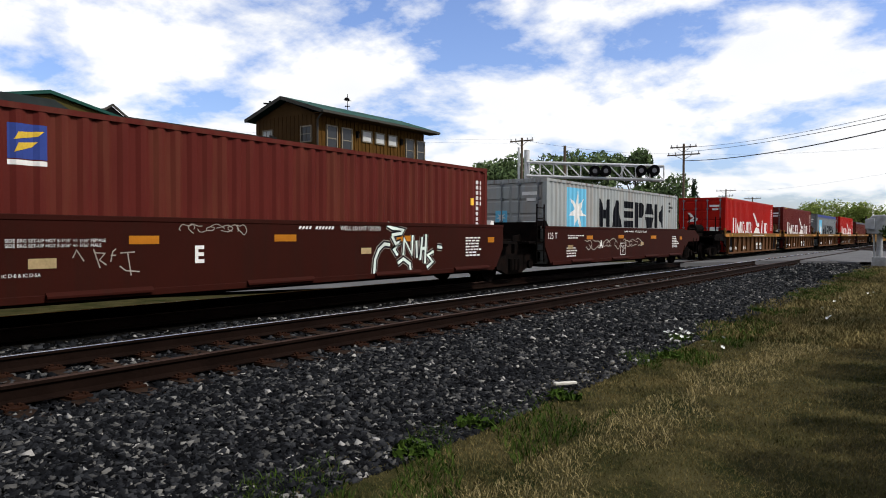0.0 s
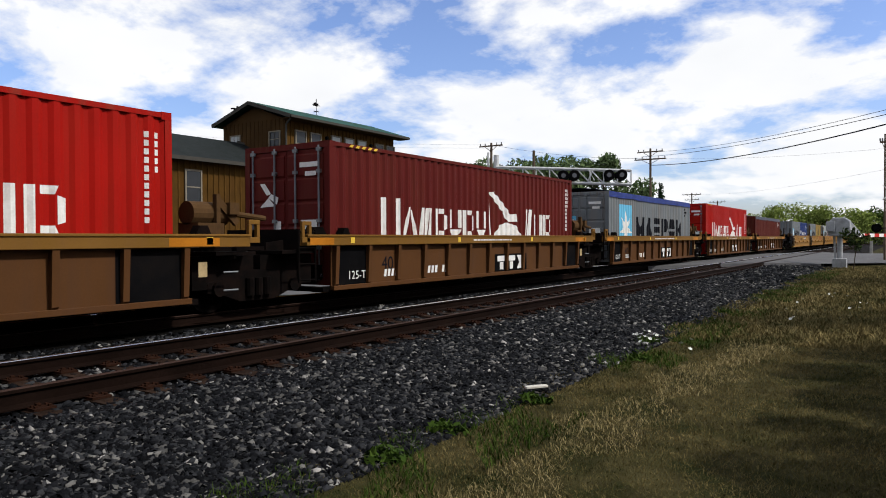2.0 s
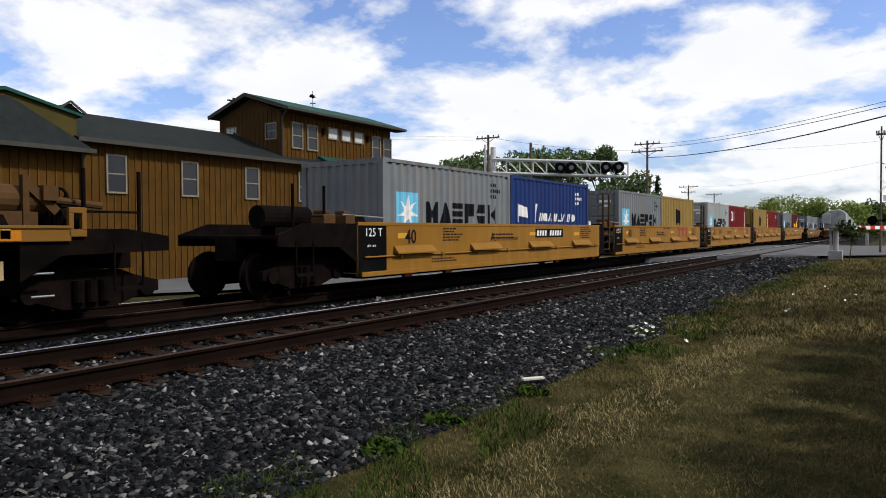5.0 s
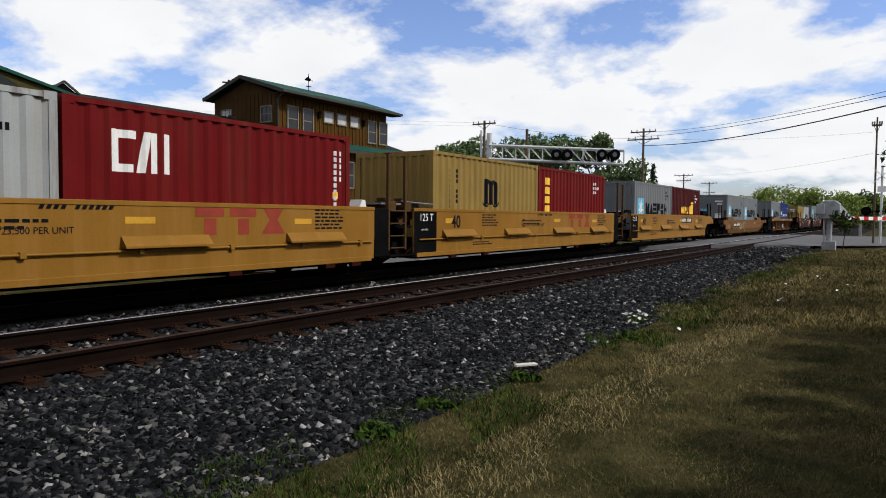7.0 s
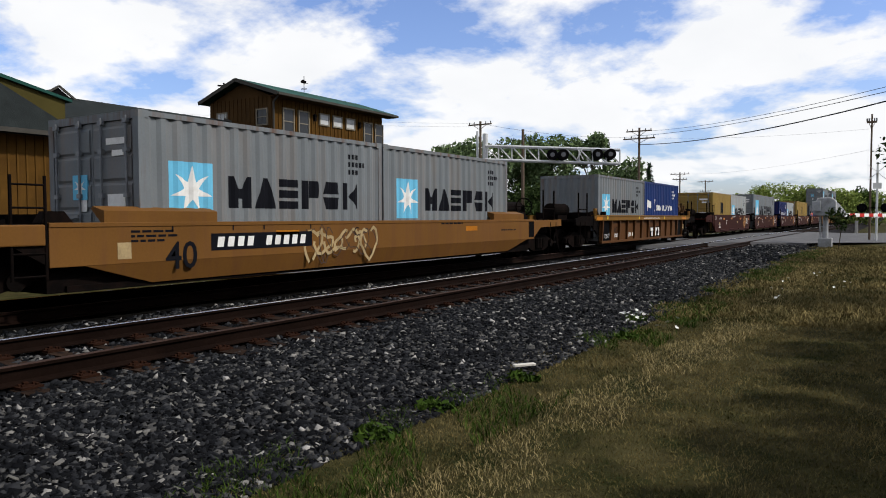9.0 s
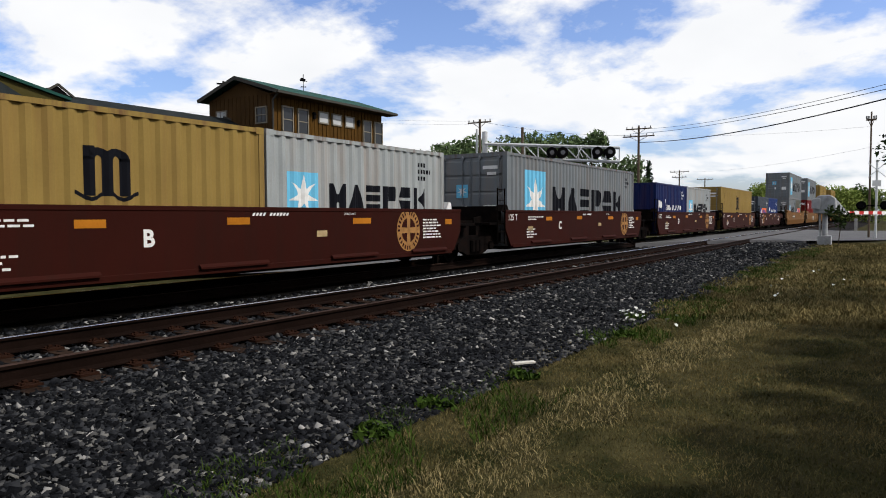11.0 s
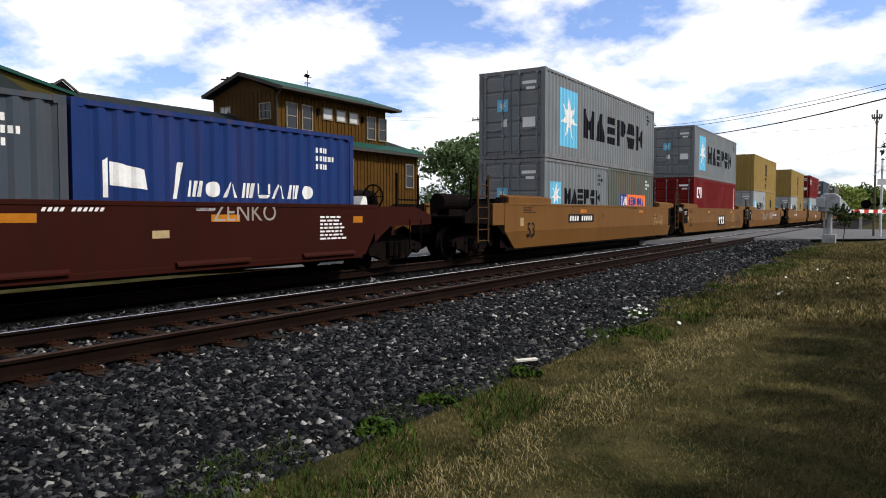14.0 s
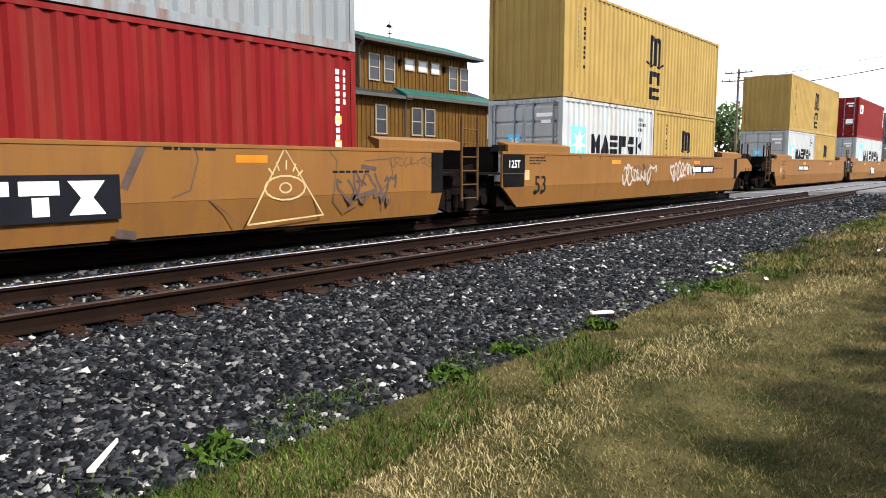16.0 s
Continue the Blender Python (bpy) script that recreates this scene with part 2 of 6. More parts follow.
def bar_mesh(height, material, side):
    b = Build()
    b.tube((0, -0.03, 0.1), (0, -0.03, height - 0.08), 0.02, 8)
    for z in (0.2, 0.75, 1.3, height - 0.6, height - 0.16):
        b.box(-0.05, -0.055, z - 0.035, 0.05, 0.006, z + 0.035)
    b.beam((0, -0.05, 0.98), (side * 0.45, -0.06, 0.92), 0.03, 0.045)
    return b.data("locking_bar", material)


def marking(length, height, boxes, material, y0=0.0):
    """Flat painted shapes on the side wall that follow its folds. boxes: outlines of (y, z), convex."""
    pts = corrugation(length)
    cuts = [a for a, _ in pts]
    b = Build()
    for poly in boxes:
        lo, hi = min(p[0] for p in poly), max(p[0] for p in poly)
        edges = [lo] + [c for c in cuts if lo < c < hi] + [hi]
        for a, c in zip(edges, edges[1:]):
            piece = clip_span(poly, a, c)
            if len(piece) > 2:
                b.poly([(W2 - 0.009 - wall_depth(pts, min(max(y, a + 1e-4), c - 1e-4)), y, z) for y, z in piece])
    me = b.data("marking", material, fix=False)
    bm = bmesh.new()
    bm.from_mesh(me)
    bmesh.ops.remove_doubles(bm, verts=bm.verts, dist=.0006)
    bm.to_mesh(me)
    bm.free()
    return me


def clip_span(poly, lo, hi):
    for k, s in ((lo, 1), (hi, -1)):
        out = []
        for (p, q) in zip(poly, poly[1:] + poly[:1]):
            dp, dq = s * (p[0] - k), s * (q[0] - k)
            if dp >= 0:
                out.append(p)
            if dp * dq < 0:
                t = dp / (dp - dq)
                out.append((k, p[1] + t * (q[1] - p[1])))
        poly = out
        if len(poly) < 3:
            return []
    return poly


def rect(y0, z0, y1, z1, slant=0.0):
    return [(y0, z0), (y1, z0), (y1 + slant, z1), (y0 + slant, z1)]


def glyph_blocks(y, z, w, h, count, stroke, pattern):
    """A brand name as a row of simplified letter silhouettes, one list of convex outlines for each shape."""
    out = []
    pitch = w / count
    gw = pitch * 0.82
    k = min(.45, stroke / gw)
    # Each form simplifies a letter's outline or fills its openings.
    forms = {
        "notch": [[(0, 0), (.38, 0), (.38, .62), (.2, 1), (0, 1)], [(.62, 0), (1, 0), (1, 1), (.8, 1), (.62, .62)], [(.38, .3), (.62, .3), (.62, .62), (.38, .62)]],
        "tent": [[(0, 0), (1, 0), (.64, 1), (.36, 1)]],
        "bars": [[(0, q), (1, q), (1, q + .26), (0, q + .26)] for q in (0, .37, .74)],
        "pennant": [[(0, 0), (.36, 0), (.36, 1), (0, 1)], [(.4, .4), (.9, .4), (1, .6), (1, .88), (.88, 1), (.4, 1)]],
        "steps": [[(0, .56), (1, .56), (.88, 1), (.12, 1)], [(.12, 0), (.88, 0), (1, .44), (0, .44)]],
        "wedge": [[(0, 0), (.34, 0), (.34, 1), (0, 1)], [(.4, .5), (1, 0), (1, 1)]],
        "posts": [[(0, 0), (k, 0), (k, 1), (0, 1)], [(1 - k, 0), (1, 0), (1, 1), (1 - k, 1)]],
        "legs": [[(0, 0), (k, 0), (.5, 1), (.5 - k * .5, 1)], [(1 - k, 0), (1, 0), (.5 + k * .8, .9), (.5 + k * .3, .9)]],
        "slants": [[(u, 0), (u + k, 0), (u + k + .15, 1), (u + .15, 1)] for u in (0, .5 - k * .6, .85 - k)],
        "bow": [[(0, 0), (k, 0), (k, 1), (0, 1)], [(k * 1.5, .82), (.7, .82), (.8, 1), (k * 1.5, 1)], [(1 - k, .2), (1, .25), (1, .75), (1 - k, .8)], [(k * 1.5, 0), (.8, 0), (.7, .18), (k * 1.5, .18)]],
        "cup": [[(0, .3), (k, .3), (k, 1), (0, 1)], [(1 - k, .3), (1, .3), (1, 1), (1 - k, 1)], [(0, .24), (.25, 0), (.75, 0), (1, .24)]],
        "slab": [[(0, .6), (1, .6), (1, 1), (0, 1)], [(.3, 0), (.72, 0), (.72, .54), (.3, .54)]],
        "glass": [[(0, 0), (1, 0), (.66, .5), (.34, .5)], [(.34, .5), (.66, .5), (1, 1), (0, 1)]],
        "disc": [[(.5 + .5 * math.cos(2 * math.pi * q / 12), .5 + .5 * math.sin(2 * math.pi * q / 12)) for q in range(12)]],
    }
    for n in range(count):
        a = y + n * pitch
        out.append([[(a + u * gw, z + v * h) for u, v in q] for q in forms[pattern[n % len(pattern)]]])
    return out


def star_shapes(y, z, r, points=7):
    out = []
    for k in range(points):
        a = math.pi / 2 + 2 * math.pi * k / points
        d = math.pi / points
        out.append([(y, z), (y + r * 0.36 * math.cos(a - d), z + r * 0.36 * math.sin(a - d)), (y + r * math.cos(a), z + r * math.sin(a)),
                    (y + r * 0.36 * math.cos(a + d), z + r * 0.36 * math.sin(a + d))])
    return out


PAINT = {
    "florens": paint("oxide_red_paint", (0.0742, 0.0123, 0.00953)),
    "red": paint("bright_red_paint", (0.267, 0.00622, 0.00373), 0.06, 0.5),
    "dullred": paint("faded_red_paint", (0.0781, 0.00937, 0.00781), 0.08, 0.5),
    "crimson": paint("crimson_paint", (0.105, 0.0052, 0.006), 0.1),
    "maroon": paint("maroon_paint", (0.0453, 0.00521, 0.00625), 0.12),
    "oxide": paint("dull_oxide_paint", (0.0646, 0.0106, 0.00746), 0.15),
    "grey": paint("pale_grey_paint", (0.135, 0.149, 0.159), 0.15, dirt=(0.2, 0.13, 0.08)),
    "white": paint("greyish_white_paint", (0.261, 0.28, 0.28), 0.2, dirt=(0.25, 0.15, 0.09)),
    "slate": paint("slate_grey_paint", (0.0441, 0.0541, 0.0678), 0.2, dirt=(0.1, 0.07, 0.05)),
    "blue": paint("deep_blue_paint", (0.00746, 0.0155, 0.0678), 0.1),
    "royal": paint("royal_blue_paint", (0.0106, 0.0274, 0.108), 0.06),
    "yellow": paint("ochre_yellow_paint", (0.215, 0.145, 0.042), 0.16),
    "green": paint("grey_green_paint", (0.0746, 0.0883, 0.0746), 0.5),
    "orange": paint("orange_paint", (0.203, 0.0441, 0.0106), 0.08),
}
galv = surf("dull_galvanised", (.16, .17, .18), .5, .4, .2, 3, 30, .1)
PAINT_RGB = {k: tuple(next(q for q in m.node_tree.nodes if q.bl_idname == "ShaderNodeVectorMath").inputs[0].default_value) for k, m in PAINT.items()}
sky_blue = surf("light_blue_lettering", (0.12, 0.39, 0.57), 0.55, 0, 0.1, 2, 30, 0)
gold_ink = surf("gold_lettering", (0.75, 0.46, 0.06), 0.55, 0, 0.1, 2, 30, 0)
navy_ink = surf("navy_lettering", (0.03, 0.05, 0.2), 0.55, 0, 0.1, 2, 30, 0)
orange_ink = surf("orange_lettering", (0.75, 0.16, 0.04), 0.55, 0, 0.1, 2, 30, 0)
tarp_blue = surf("blue_tarpaulin", (0.025, 0.04, 0.16), 0.5, 0, 0.3, 1.5, 12, 0.4)
tarp_grey = surf("grey_tarpaulin", (0.06, 0.065, 0.085), 0.5, 0, 0.3, 1.5, 12, 0.4)
hazard = surf("hazard_yellow", (0.6, 0.4, 0.05), 0.6)


def id_codes(length, height):
    """Unreadable serial marks near the end of the side wall."""
    out = []
    y = length - 1.0
    for row, n in ((0, 4), (1, 6), (2, 4)):
        for k in range(n):
            out.append(rect(y + k * 0.085 - 0.1, height - 0.42 - row * 0.16, y + k * 0.085 - 0.045, height - 0.32 - row * 0.16))
    return out


def upright_codes(length, height):
    out = []
    for k in range(11):
        z = height - 0.42 - k * 0.13
        out.append(rect(length - 0.46, z, length - 0.40, z + 0.09))
        if k < 5:
            out.append(rect(length - 0.28, z, length - 0.22, z + 0.09))
    return out


def mottled_stone(name):
    m = surf(name, (.05, .05, .055), .8, 0, .25, 8, 70, .3)
    n, l = m.node_tree.nodes, m.node_tree.links
    geo = n.new("ShaderNodeNewGeometry")
    r = n.new("ShaderNodeValToRGB")
    els = r.color_ramp.elements
    els[0].position, els[0].color = 0.0, (0.003, 0.0032, 0.0038, 1)
    els[1].position, els[1].color = 1.0, (0.36, 0.345, 0.33, 1)
    for q, c in ((.3, (0.006, 0.0066, 0.008, 1)), (.6, (0.0145, 0.0155, 0.018, 1)), (.82, (0.034, 0.0355, 0.039, 1)), (.94, (0.075, 0.073, 0.070, 1)), (.985, (0.19, 0.185, 0.175, 1))):
        els.new(q).color = c
    l.new(geo.outputs["Random Per Island"], r.inputs[0])
    mx = n.new("ShaderNodeMix"); mx.data_type = "RGBA"; mx.blend_type = "MULTIPLY"
    mx.inputs["Factor"].default_value = .35
    fine = n.new("ShaderNodeTexNoise")
    fine.inputs["Scale"].default_value = 45
    l.new(r.outputs[0], mx.inputs["A"])
    l.new(fine.outputs["Fac"], mx.inputs["B"])
    l.new(mx.outputs["Result"], n["Principled BSDF"].inputs["Base Color"])
    return m


def container(style, length, height, y, z, brand="", doors=True, tarp=None, label=""):
    """One shipping container, its door end towards -y."""
    colour = PAINT[style]
    feet = {12.192: "forty-foot", 6.058: "twenty-foot"}[length]
    c = rides(tagged(new("shipping_container"), label, "shipping container", "containers on the train"), y, z)
    c.empty_display_size = 0.2
    key = (style, length, height)
    part("frame", shared(("f", *key), lambda: frame_mesh(length, height, worn_frame(style))), None, c)
    for sign in (1, -1):
        part("side_panel", shared(("s", sign, *key), lambda: side_mesh(length, height, colour, sign)), None, c)
    if tarp:
        b = Build()
        n = int(length / 0.6)
        rnd = random.Random(int(y))
        prev = None
        for k in range(n + 1):
            yy = 0.02 + (length - 0.04) * k / n
            sag = 0.06 + 0.05 * rnd.random()
            ring = [(-W2 - .012, yy, height - .2 - .05 * rnd.random()), (-W2 - .012, yy, height), (-W2 * .5, yy, height + sag), (0, yy, height + sag + .05),
                    (W2 * .5, yy, height + sag), (W2 + .012, yy, height), (W2 + .014, yy, height - .2 - .05 * rnd.random())]
            if prev:
                for i in range(6):
                    b.poly([prev[i], prev[i + 1], ring[i + 1], ring[i]])
            prev = ring
        part("tarpaulin", b, tarp, c, "loose tarpaulin cover over the open top")
    else:
        part("roof", shared(("r", *key), lambda: roof_mesh(length, colour, height)), None, c)
    part("end_wall", shared(("e", *key), lambda: end_mesh(height, colour, length - 0.06, -1)), None, c)
    if doors:
        for x0, x1 in ((-W2 + 0.14, -0.006), (0.006, W2 - 0.14)):
            part("door", shared(("d", x0, *key), lambda: door_mesh(height, colour, x0, x1)), None, c)
        for x, sd in ((-0.95, 1), (-0.3, -1), (0.3, 1), (0.95, -1)):
            part("locking_bar", shared(("b", sd, *key), lambda: bar_mesh(height, galv, sd)), None, c, m=pose(x, 0, 0))
        part("serial_plate", shared(("dl", height, brand == "grey"), lambda: door_labels(height)), None, c)["kind"] = "stuff"
    else:
        part("end_wall", shared(("e2", *key), lambda: end_mesh(height, colour, 0.06, -1)), None, c)
    if doors and brand == "flag":
        part("logo_flag", shared("door_flag", lambda: Build().poly([(-.75, -.012, 2.1), (-.6, -.012, 2.1), (-.42, -.012, 1.88), (-.55, -.012, 1.85)]).poly([(-.42, -.012, 1.88), (-.2, -.012, 1.8), (-.25, -.012, 1.65), (-.5, -.012, 1.8)]).poly([(-.75, -.012, 1.6), (-.5, -.012, 1.8), (-.3, -.012, 1.62)]).data("logo_flag", white_ink)), None, c, "small white flag shape on the door")
    if doors and brand == "star":
        z1 = height - 1.15
        part("logo_field", shared(("dsf", height), lambda: Build().box(-.52, -.012, z1 - .2, -.12, .02, z1 + .2).data("logo_field", sky_blue)), None, c, "small blue square on the door")
        sb = Build()
        for q in star_shapes(-.32, z1, .17):
            sb.poly([(a, -.014, z) for a, z in q])
        part("logo_star", shared(("dss", height), lambda: sb.data("logo_star", white_ink)), None, c, "small white star on the door")
    cast = shared(("c", style), lambda: casting_mesh(colour))
    for sx in (-1, 1):
        for yy in (0.091, length - 0.091):
            for zz in (0.059, height - 0.059):
                part("corner_casting", cast, None, c, m=pose(sx * (W2 - 0.079), yy, zz, 0, 0, 0 if sx > 0 else 180))

    def mark(name, boxes, material, lab=""):
        if name == "brand_mark" and isinstance(boxes[0][0], list):
            for n, group in enumerate(boxes):
                part("brand_shape", shared((n, brand, *key, material.name, len(boxes)), lambda: marking(length, height, group, material)), None, c, lab)
            return
        ob = part(name, shared((name, brand, *key, material.name), lambda: marking(length, height, boxes, material)), None, c, lab)
        if name == "serial_code":
            ob["kind"] = "stuff"

    L20 = length < 7
    if brand == "star":
        ink = black_ink
        if L20:
            sq, sy, r = 0.86, 0.98, 0.41
            zc = height - 1.2
            wy, ww, wh, ws = 1.75, 3.6, 0.55, 0.15
        else:
            sq, sy, r = 1.75, 2.05, 0.75
            zc = height - (1.45 if height > 2.7 else .93)
            wy, ww, wh, ws = 3.45, 7.3, 1.05, 0.27
            if height < 2.7:
                sy, wy, ww, wh = 2.15, 3.85, 6.7, .95
                r = .66
        fw, fh = (.86, .92) if L20 else (1.63, 1.96) if height > 2.7 else (1.45, 1.45)
        mark("logo_field", [rect(sy - fw / 2, zc - fh / 2, sy + fw / 2, zc + fh / 2)], sky_blue, "light blue square field")
        c2 = star_shapes(sy, zc, r)
        part("logo_star", shared(("star", *key), lambda: lift(marking(length, height, c2, white_ink))), None, c, "white seven-pointed star")
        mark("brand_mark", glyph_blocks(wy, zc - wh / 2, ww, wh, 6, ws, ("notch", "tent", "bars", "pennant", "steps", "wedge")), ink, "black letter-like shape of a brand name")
        mark("serial_code", id_codes(length, height), black_ink)
    elif brand == "flag":
        z0 = 1.0
        mark("brand_mark", glyph_blocks(1.7, z0, 0.83, 0.84, 1, 0.14, ("posts",)) + glyph_blocks(2.5, z0, 3.95, 0.66, 6, 0.12, ("legs", "slants", "bow", "cup", "bow", "cup")), white_ink, "white letter-like shape of a brand name")
        mark("brand_mark", glyph_blocks(8.68, z0, 0.62, 0.8, 1, 0.13, ("slants",)) + glyph_blocks(9.3, z0, 1.35, 0.66, 2, 0.13, ("posts", "bow")), white_ink, "white letter-like shape of a brand name")
        mark("logo_flag", [[(6.75, z0), (7.1, z0 + .3), (7.5, z0 + .38), (8.1, z0 + .3), (8.45, z0)],
                           [(6.45, z0 + 1.2), (6.75, z0 + 1.22), (7.3, z0 + .92), (7.55, z0 + .58), (7.2, z0 + .72)],
                           [(7.3, z0 + .92), (7.75, z0 + .62), (8.1, z0 + .64), (8.15, z0 + .42), (7.6, z0 + .4), (7.25, z0 + .62)],
                           [(6.45, z0 + 1.2), (6.5, z0 + 1.2), (6.62, z0), (6.56, z0)]], white_ink, "white waving flag shape")
        mark("serial_code", upright_codes(length, height), white_ink)
        b = Build()
        for k in range(5):
            b.poly([(W2 + .0005, 0.6 + k * .2, height - .08), (W2 + .0005, 0.7 + k * .2, height - .08), (W2 + .0005, 0.76 + k * .2, height - .025), (W2 + .0005, 0.66 + k * .2, height - .025)])
        part("hazard_stripes", b, hazard, c, "yellow and black stripes on the top rail", fix=False)
    elif brand == "c":
        y0, z0 = (.73, height - 1.02) if L20 else (0.9, height - 1.15)
        mark("brand_mark", [rect(y0, z0, y0 + .13, z0 + .62), rect(y0 + .13, z0 + .5, y0 + .42, z0 + .62), rect(y0 + .13, z0, y0 + .35, z0 + .12),
                              rect(y0 + .42, z0, y0 + .55, z0 + .62, .12), rect(y0 + .66, z0, y0 + .78, z0 + .62), rect(y0 + .88, z0, y0 + 1.0, z0 + .62)], white_ink, "white block lettering shapes")
        mark("serial_code", upright_codes(length, height), white_ink)
        mark("warning_label", [rect(length - 0.48, height - 1.3, length - 0.36, height - 1.16), rect(length - 0.48, height - 1.75, length - 0.36, height - 1.6)], gold_ink)
    elif brand == "m":
        y0, z0, s = (2.66, 1.3, 0.155) if L20 else (5.6, 1.42, 0.205)
        w = s * 4.6
        logo = [rect(y0, z0, y0 + s, z0 + w), rect(y0 + w / 2 - s / 2, z0, y0 + w / 2 + s / 2, z0 + w * .8), rect(y0 + w - s, z0, y0 + w, z0 + w * .78)]
        for c0 in (y0 + w * .25 + s * .25, y0 + w * .75 - s * .25):
            r1, r0 = w * .25 + s * .25, w * .25 - s * .75
            for q in range(8):
                t0, t1 = math.pi * q / 8, math.pi * (q + 1) / 8
                logo.append([(c0 + r1 * math.cos(t0), z0 + w * .72 + w * .26 * math.sin(t0)), (c0 + r1 * math.cos(t1), z0 + w * .72 + w * .26 * math.sin(t1)),
                             (c0 + r0 * math.cos(t1), z0 + w * .72 + w * .1 * math.sin(t1)), (c0 + r0 * math.cos(t0), z0 + w * .72 + w * .1 * math.sin(t0))])
        mark("brand_mark", logo, black_ink, "black twin arch logo shape")
        wv = [(y0 - s + (w + 2 * s) * q / 12, z0 - .03 + s * .32 * math.cos(q * math.pi / 3)) for q in range(13)]
        mark("logo_wave", [[p, q, (q[0], q[1] + s * .38), (p[0], p[1] + s * .38)] for p, q in zip(wv, wv[1:])], black_ink, "black wave under the logo")
        mark("logo_base", [rect(y0 + .06, z0 - .36, y0 + w - .06, z0 - .2), rect(y0 + .06, z0 - .62, y0 + .24, z0 - .36), rect(y0 + w - .24, z0 - .62, y0 + w - .06, z0 - .36)]
             + ([rect(y0 + .1, z0 - 1.1, y0 + .28, z0 - .72), rect(y0 + .28, z0 - .84, y0 + w - .1, z0 - .72), rect(y0 + .28, z0 - 1.1, y0 + w - .1, z0 - .98)] if not L20 else []), black_ink)
        up = []
        for k in range(13):
            up += [rect(0.78, height - .5 - k * .13, 0.86, height - .41 - k * .13)]
            if k % 4 != 3:
                up += [rect(1.15, height - .5 - k * .13, 1.23, height - .41 - k * .13)]
        mark("serial_code", up, black_ink)
    elif brand == "gold":
        mark("brand_mark", [q for k in range(4) for q in (rect(0.6, height - .57 - k * .3, .95, height - .34 - k * .3),)], gold_ink, "gold upright lettering blocks")
        mark("serial_code", id_codes(length, height), white_ink)
    elif brand == "caru":
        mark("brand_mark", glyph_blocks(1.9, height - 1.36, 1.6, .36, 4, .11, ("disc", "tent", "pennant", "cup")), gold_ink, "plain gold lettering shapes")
        mark("logo_cube", [rect(3.72, height - 1.38, 4.0, height - .96), rect(4.06, height - 1.38, 4.5, height - .86), rect(4.1, height - .83, 4.6, height - .72, .05)], gold_ink, "gold cube logo shape")
        mark("serial_code", id_codes(length, height), white_ink)
    elif brand == "wave":
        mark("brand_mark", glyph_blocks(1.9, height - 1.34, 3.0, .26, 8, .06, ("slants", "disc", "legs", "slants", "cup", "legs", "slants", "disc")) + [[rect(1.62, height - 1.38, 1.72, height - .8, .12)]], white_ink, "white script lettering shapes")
        mark("logo_wave", [[(.45, height - 1.38), (.55, height - 1.38), (.55, height - .8), (.45, height - .85)], [(.58, height - 1.2), (1.2, height - 1.25), (1.15, height - .95), (.58, height - .85)]], white_ink, "white figurehead logo shape")
        mark("serial_code", id_codes(length, height), white_ink)
    elif brand == "two":
        mark("logo_field", [rect(1.5, height - 1.55, 2.35, height - 1.0)], navy_ink, "navy blue name field")
        part("logo_panel", shared(("two", *key), lambda: marking(length, height, [rect(2.36, height - 1.55, 4.85, height - 1.0)], orange_ink)), None, c, "orange name field")
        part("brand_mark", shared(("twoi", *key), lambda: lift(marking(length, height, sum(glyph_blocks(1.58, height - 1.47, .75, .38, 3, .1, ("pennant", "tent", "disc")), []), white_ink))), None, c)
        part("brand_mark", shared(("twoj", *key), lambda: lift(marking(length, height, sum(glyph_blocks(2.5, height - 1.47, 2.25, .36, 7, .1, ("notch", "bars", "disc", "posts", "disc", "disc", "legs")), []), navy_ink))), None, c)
        mark("serial_code", id_codes(length, height), white_ink)
    elif brand == "leaf":
        mark("logo_field", [rect(.88, height - .72, 1.36, height - .27)], navy_ink, "navy blue logo field")
        part("logo_stripes", shared(("leaf", *key), lambda: lift(marking(length, height, [[(.95, height - .48), (1.0, height - .38), (1.32, height - .35), (1.24, height - .42)], [(.95, height - .64), (1.0, height - .52), (1.24, height - .49), (1.18, height - .56)]], hazard))), None, c, "two yellow curved stripes")
        mark("logo_plate", [rect(.88, height - .80, 1.36, height - .735)], white_ink)
        mark("serial_code", upright_codes(length, height), white_ink)
        mark("warning_label", [rect(length - 0.72, height - .95, length - 0.55, height - .78)], gold_ink)
    else:
        mark("serial_code", id_codes(length, height), white_ink)
    return c


def worn_frame(style):
    """The same paint with more rust, for posts and rails."""
    base = PAINT_RGB[style]
    return paint("rusty_" + style + "_frame", base, 0.5 if style in ("grey", "white", "yellow") else 0.2, 0.6, (0.10, 0.05, 0.03), 1.6)


def lift(me):
    for v in me.vertices:
        v.co.x += 0.003
    return me


def door_labels(height):
    b = Build()
    for x, z, w, h in ((0.4, height - .5, .5, .1), (0.55, height - .68, .3, .09), (0.42, 1.0, .45, .32), (-0.35, 1.05, .2, .25)):
        b.box(x, -0.004, z, x + w, 0.004, z + h)
    return b.data("serial_plate", white_ink)

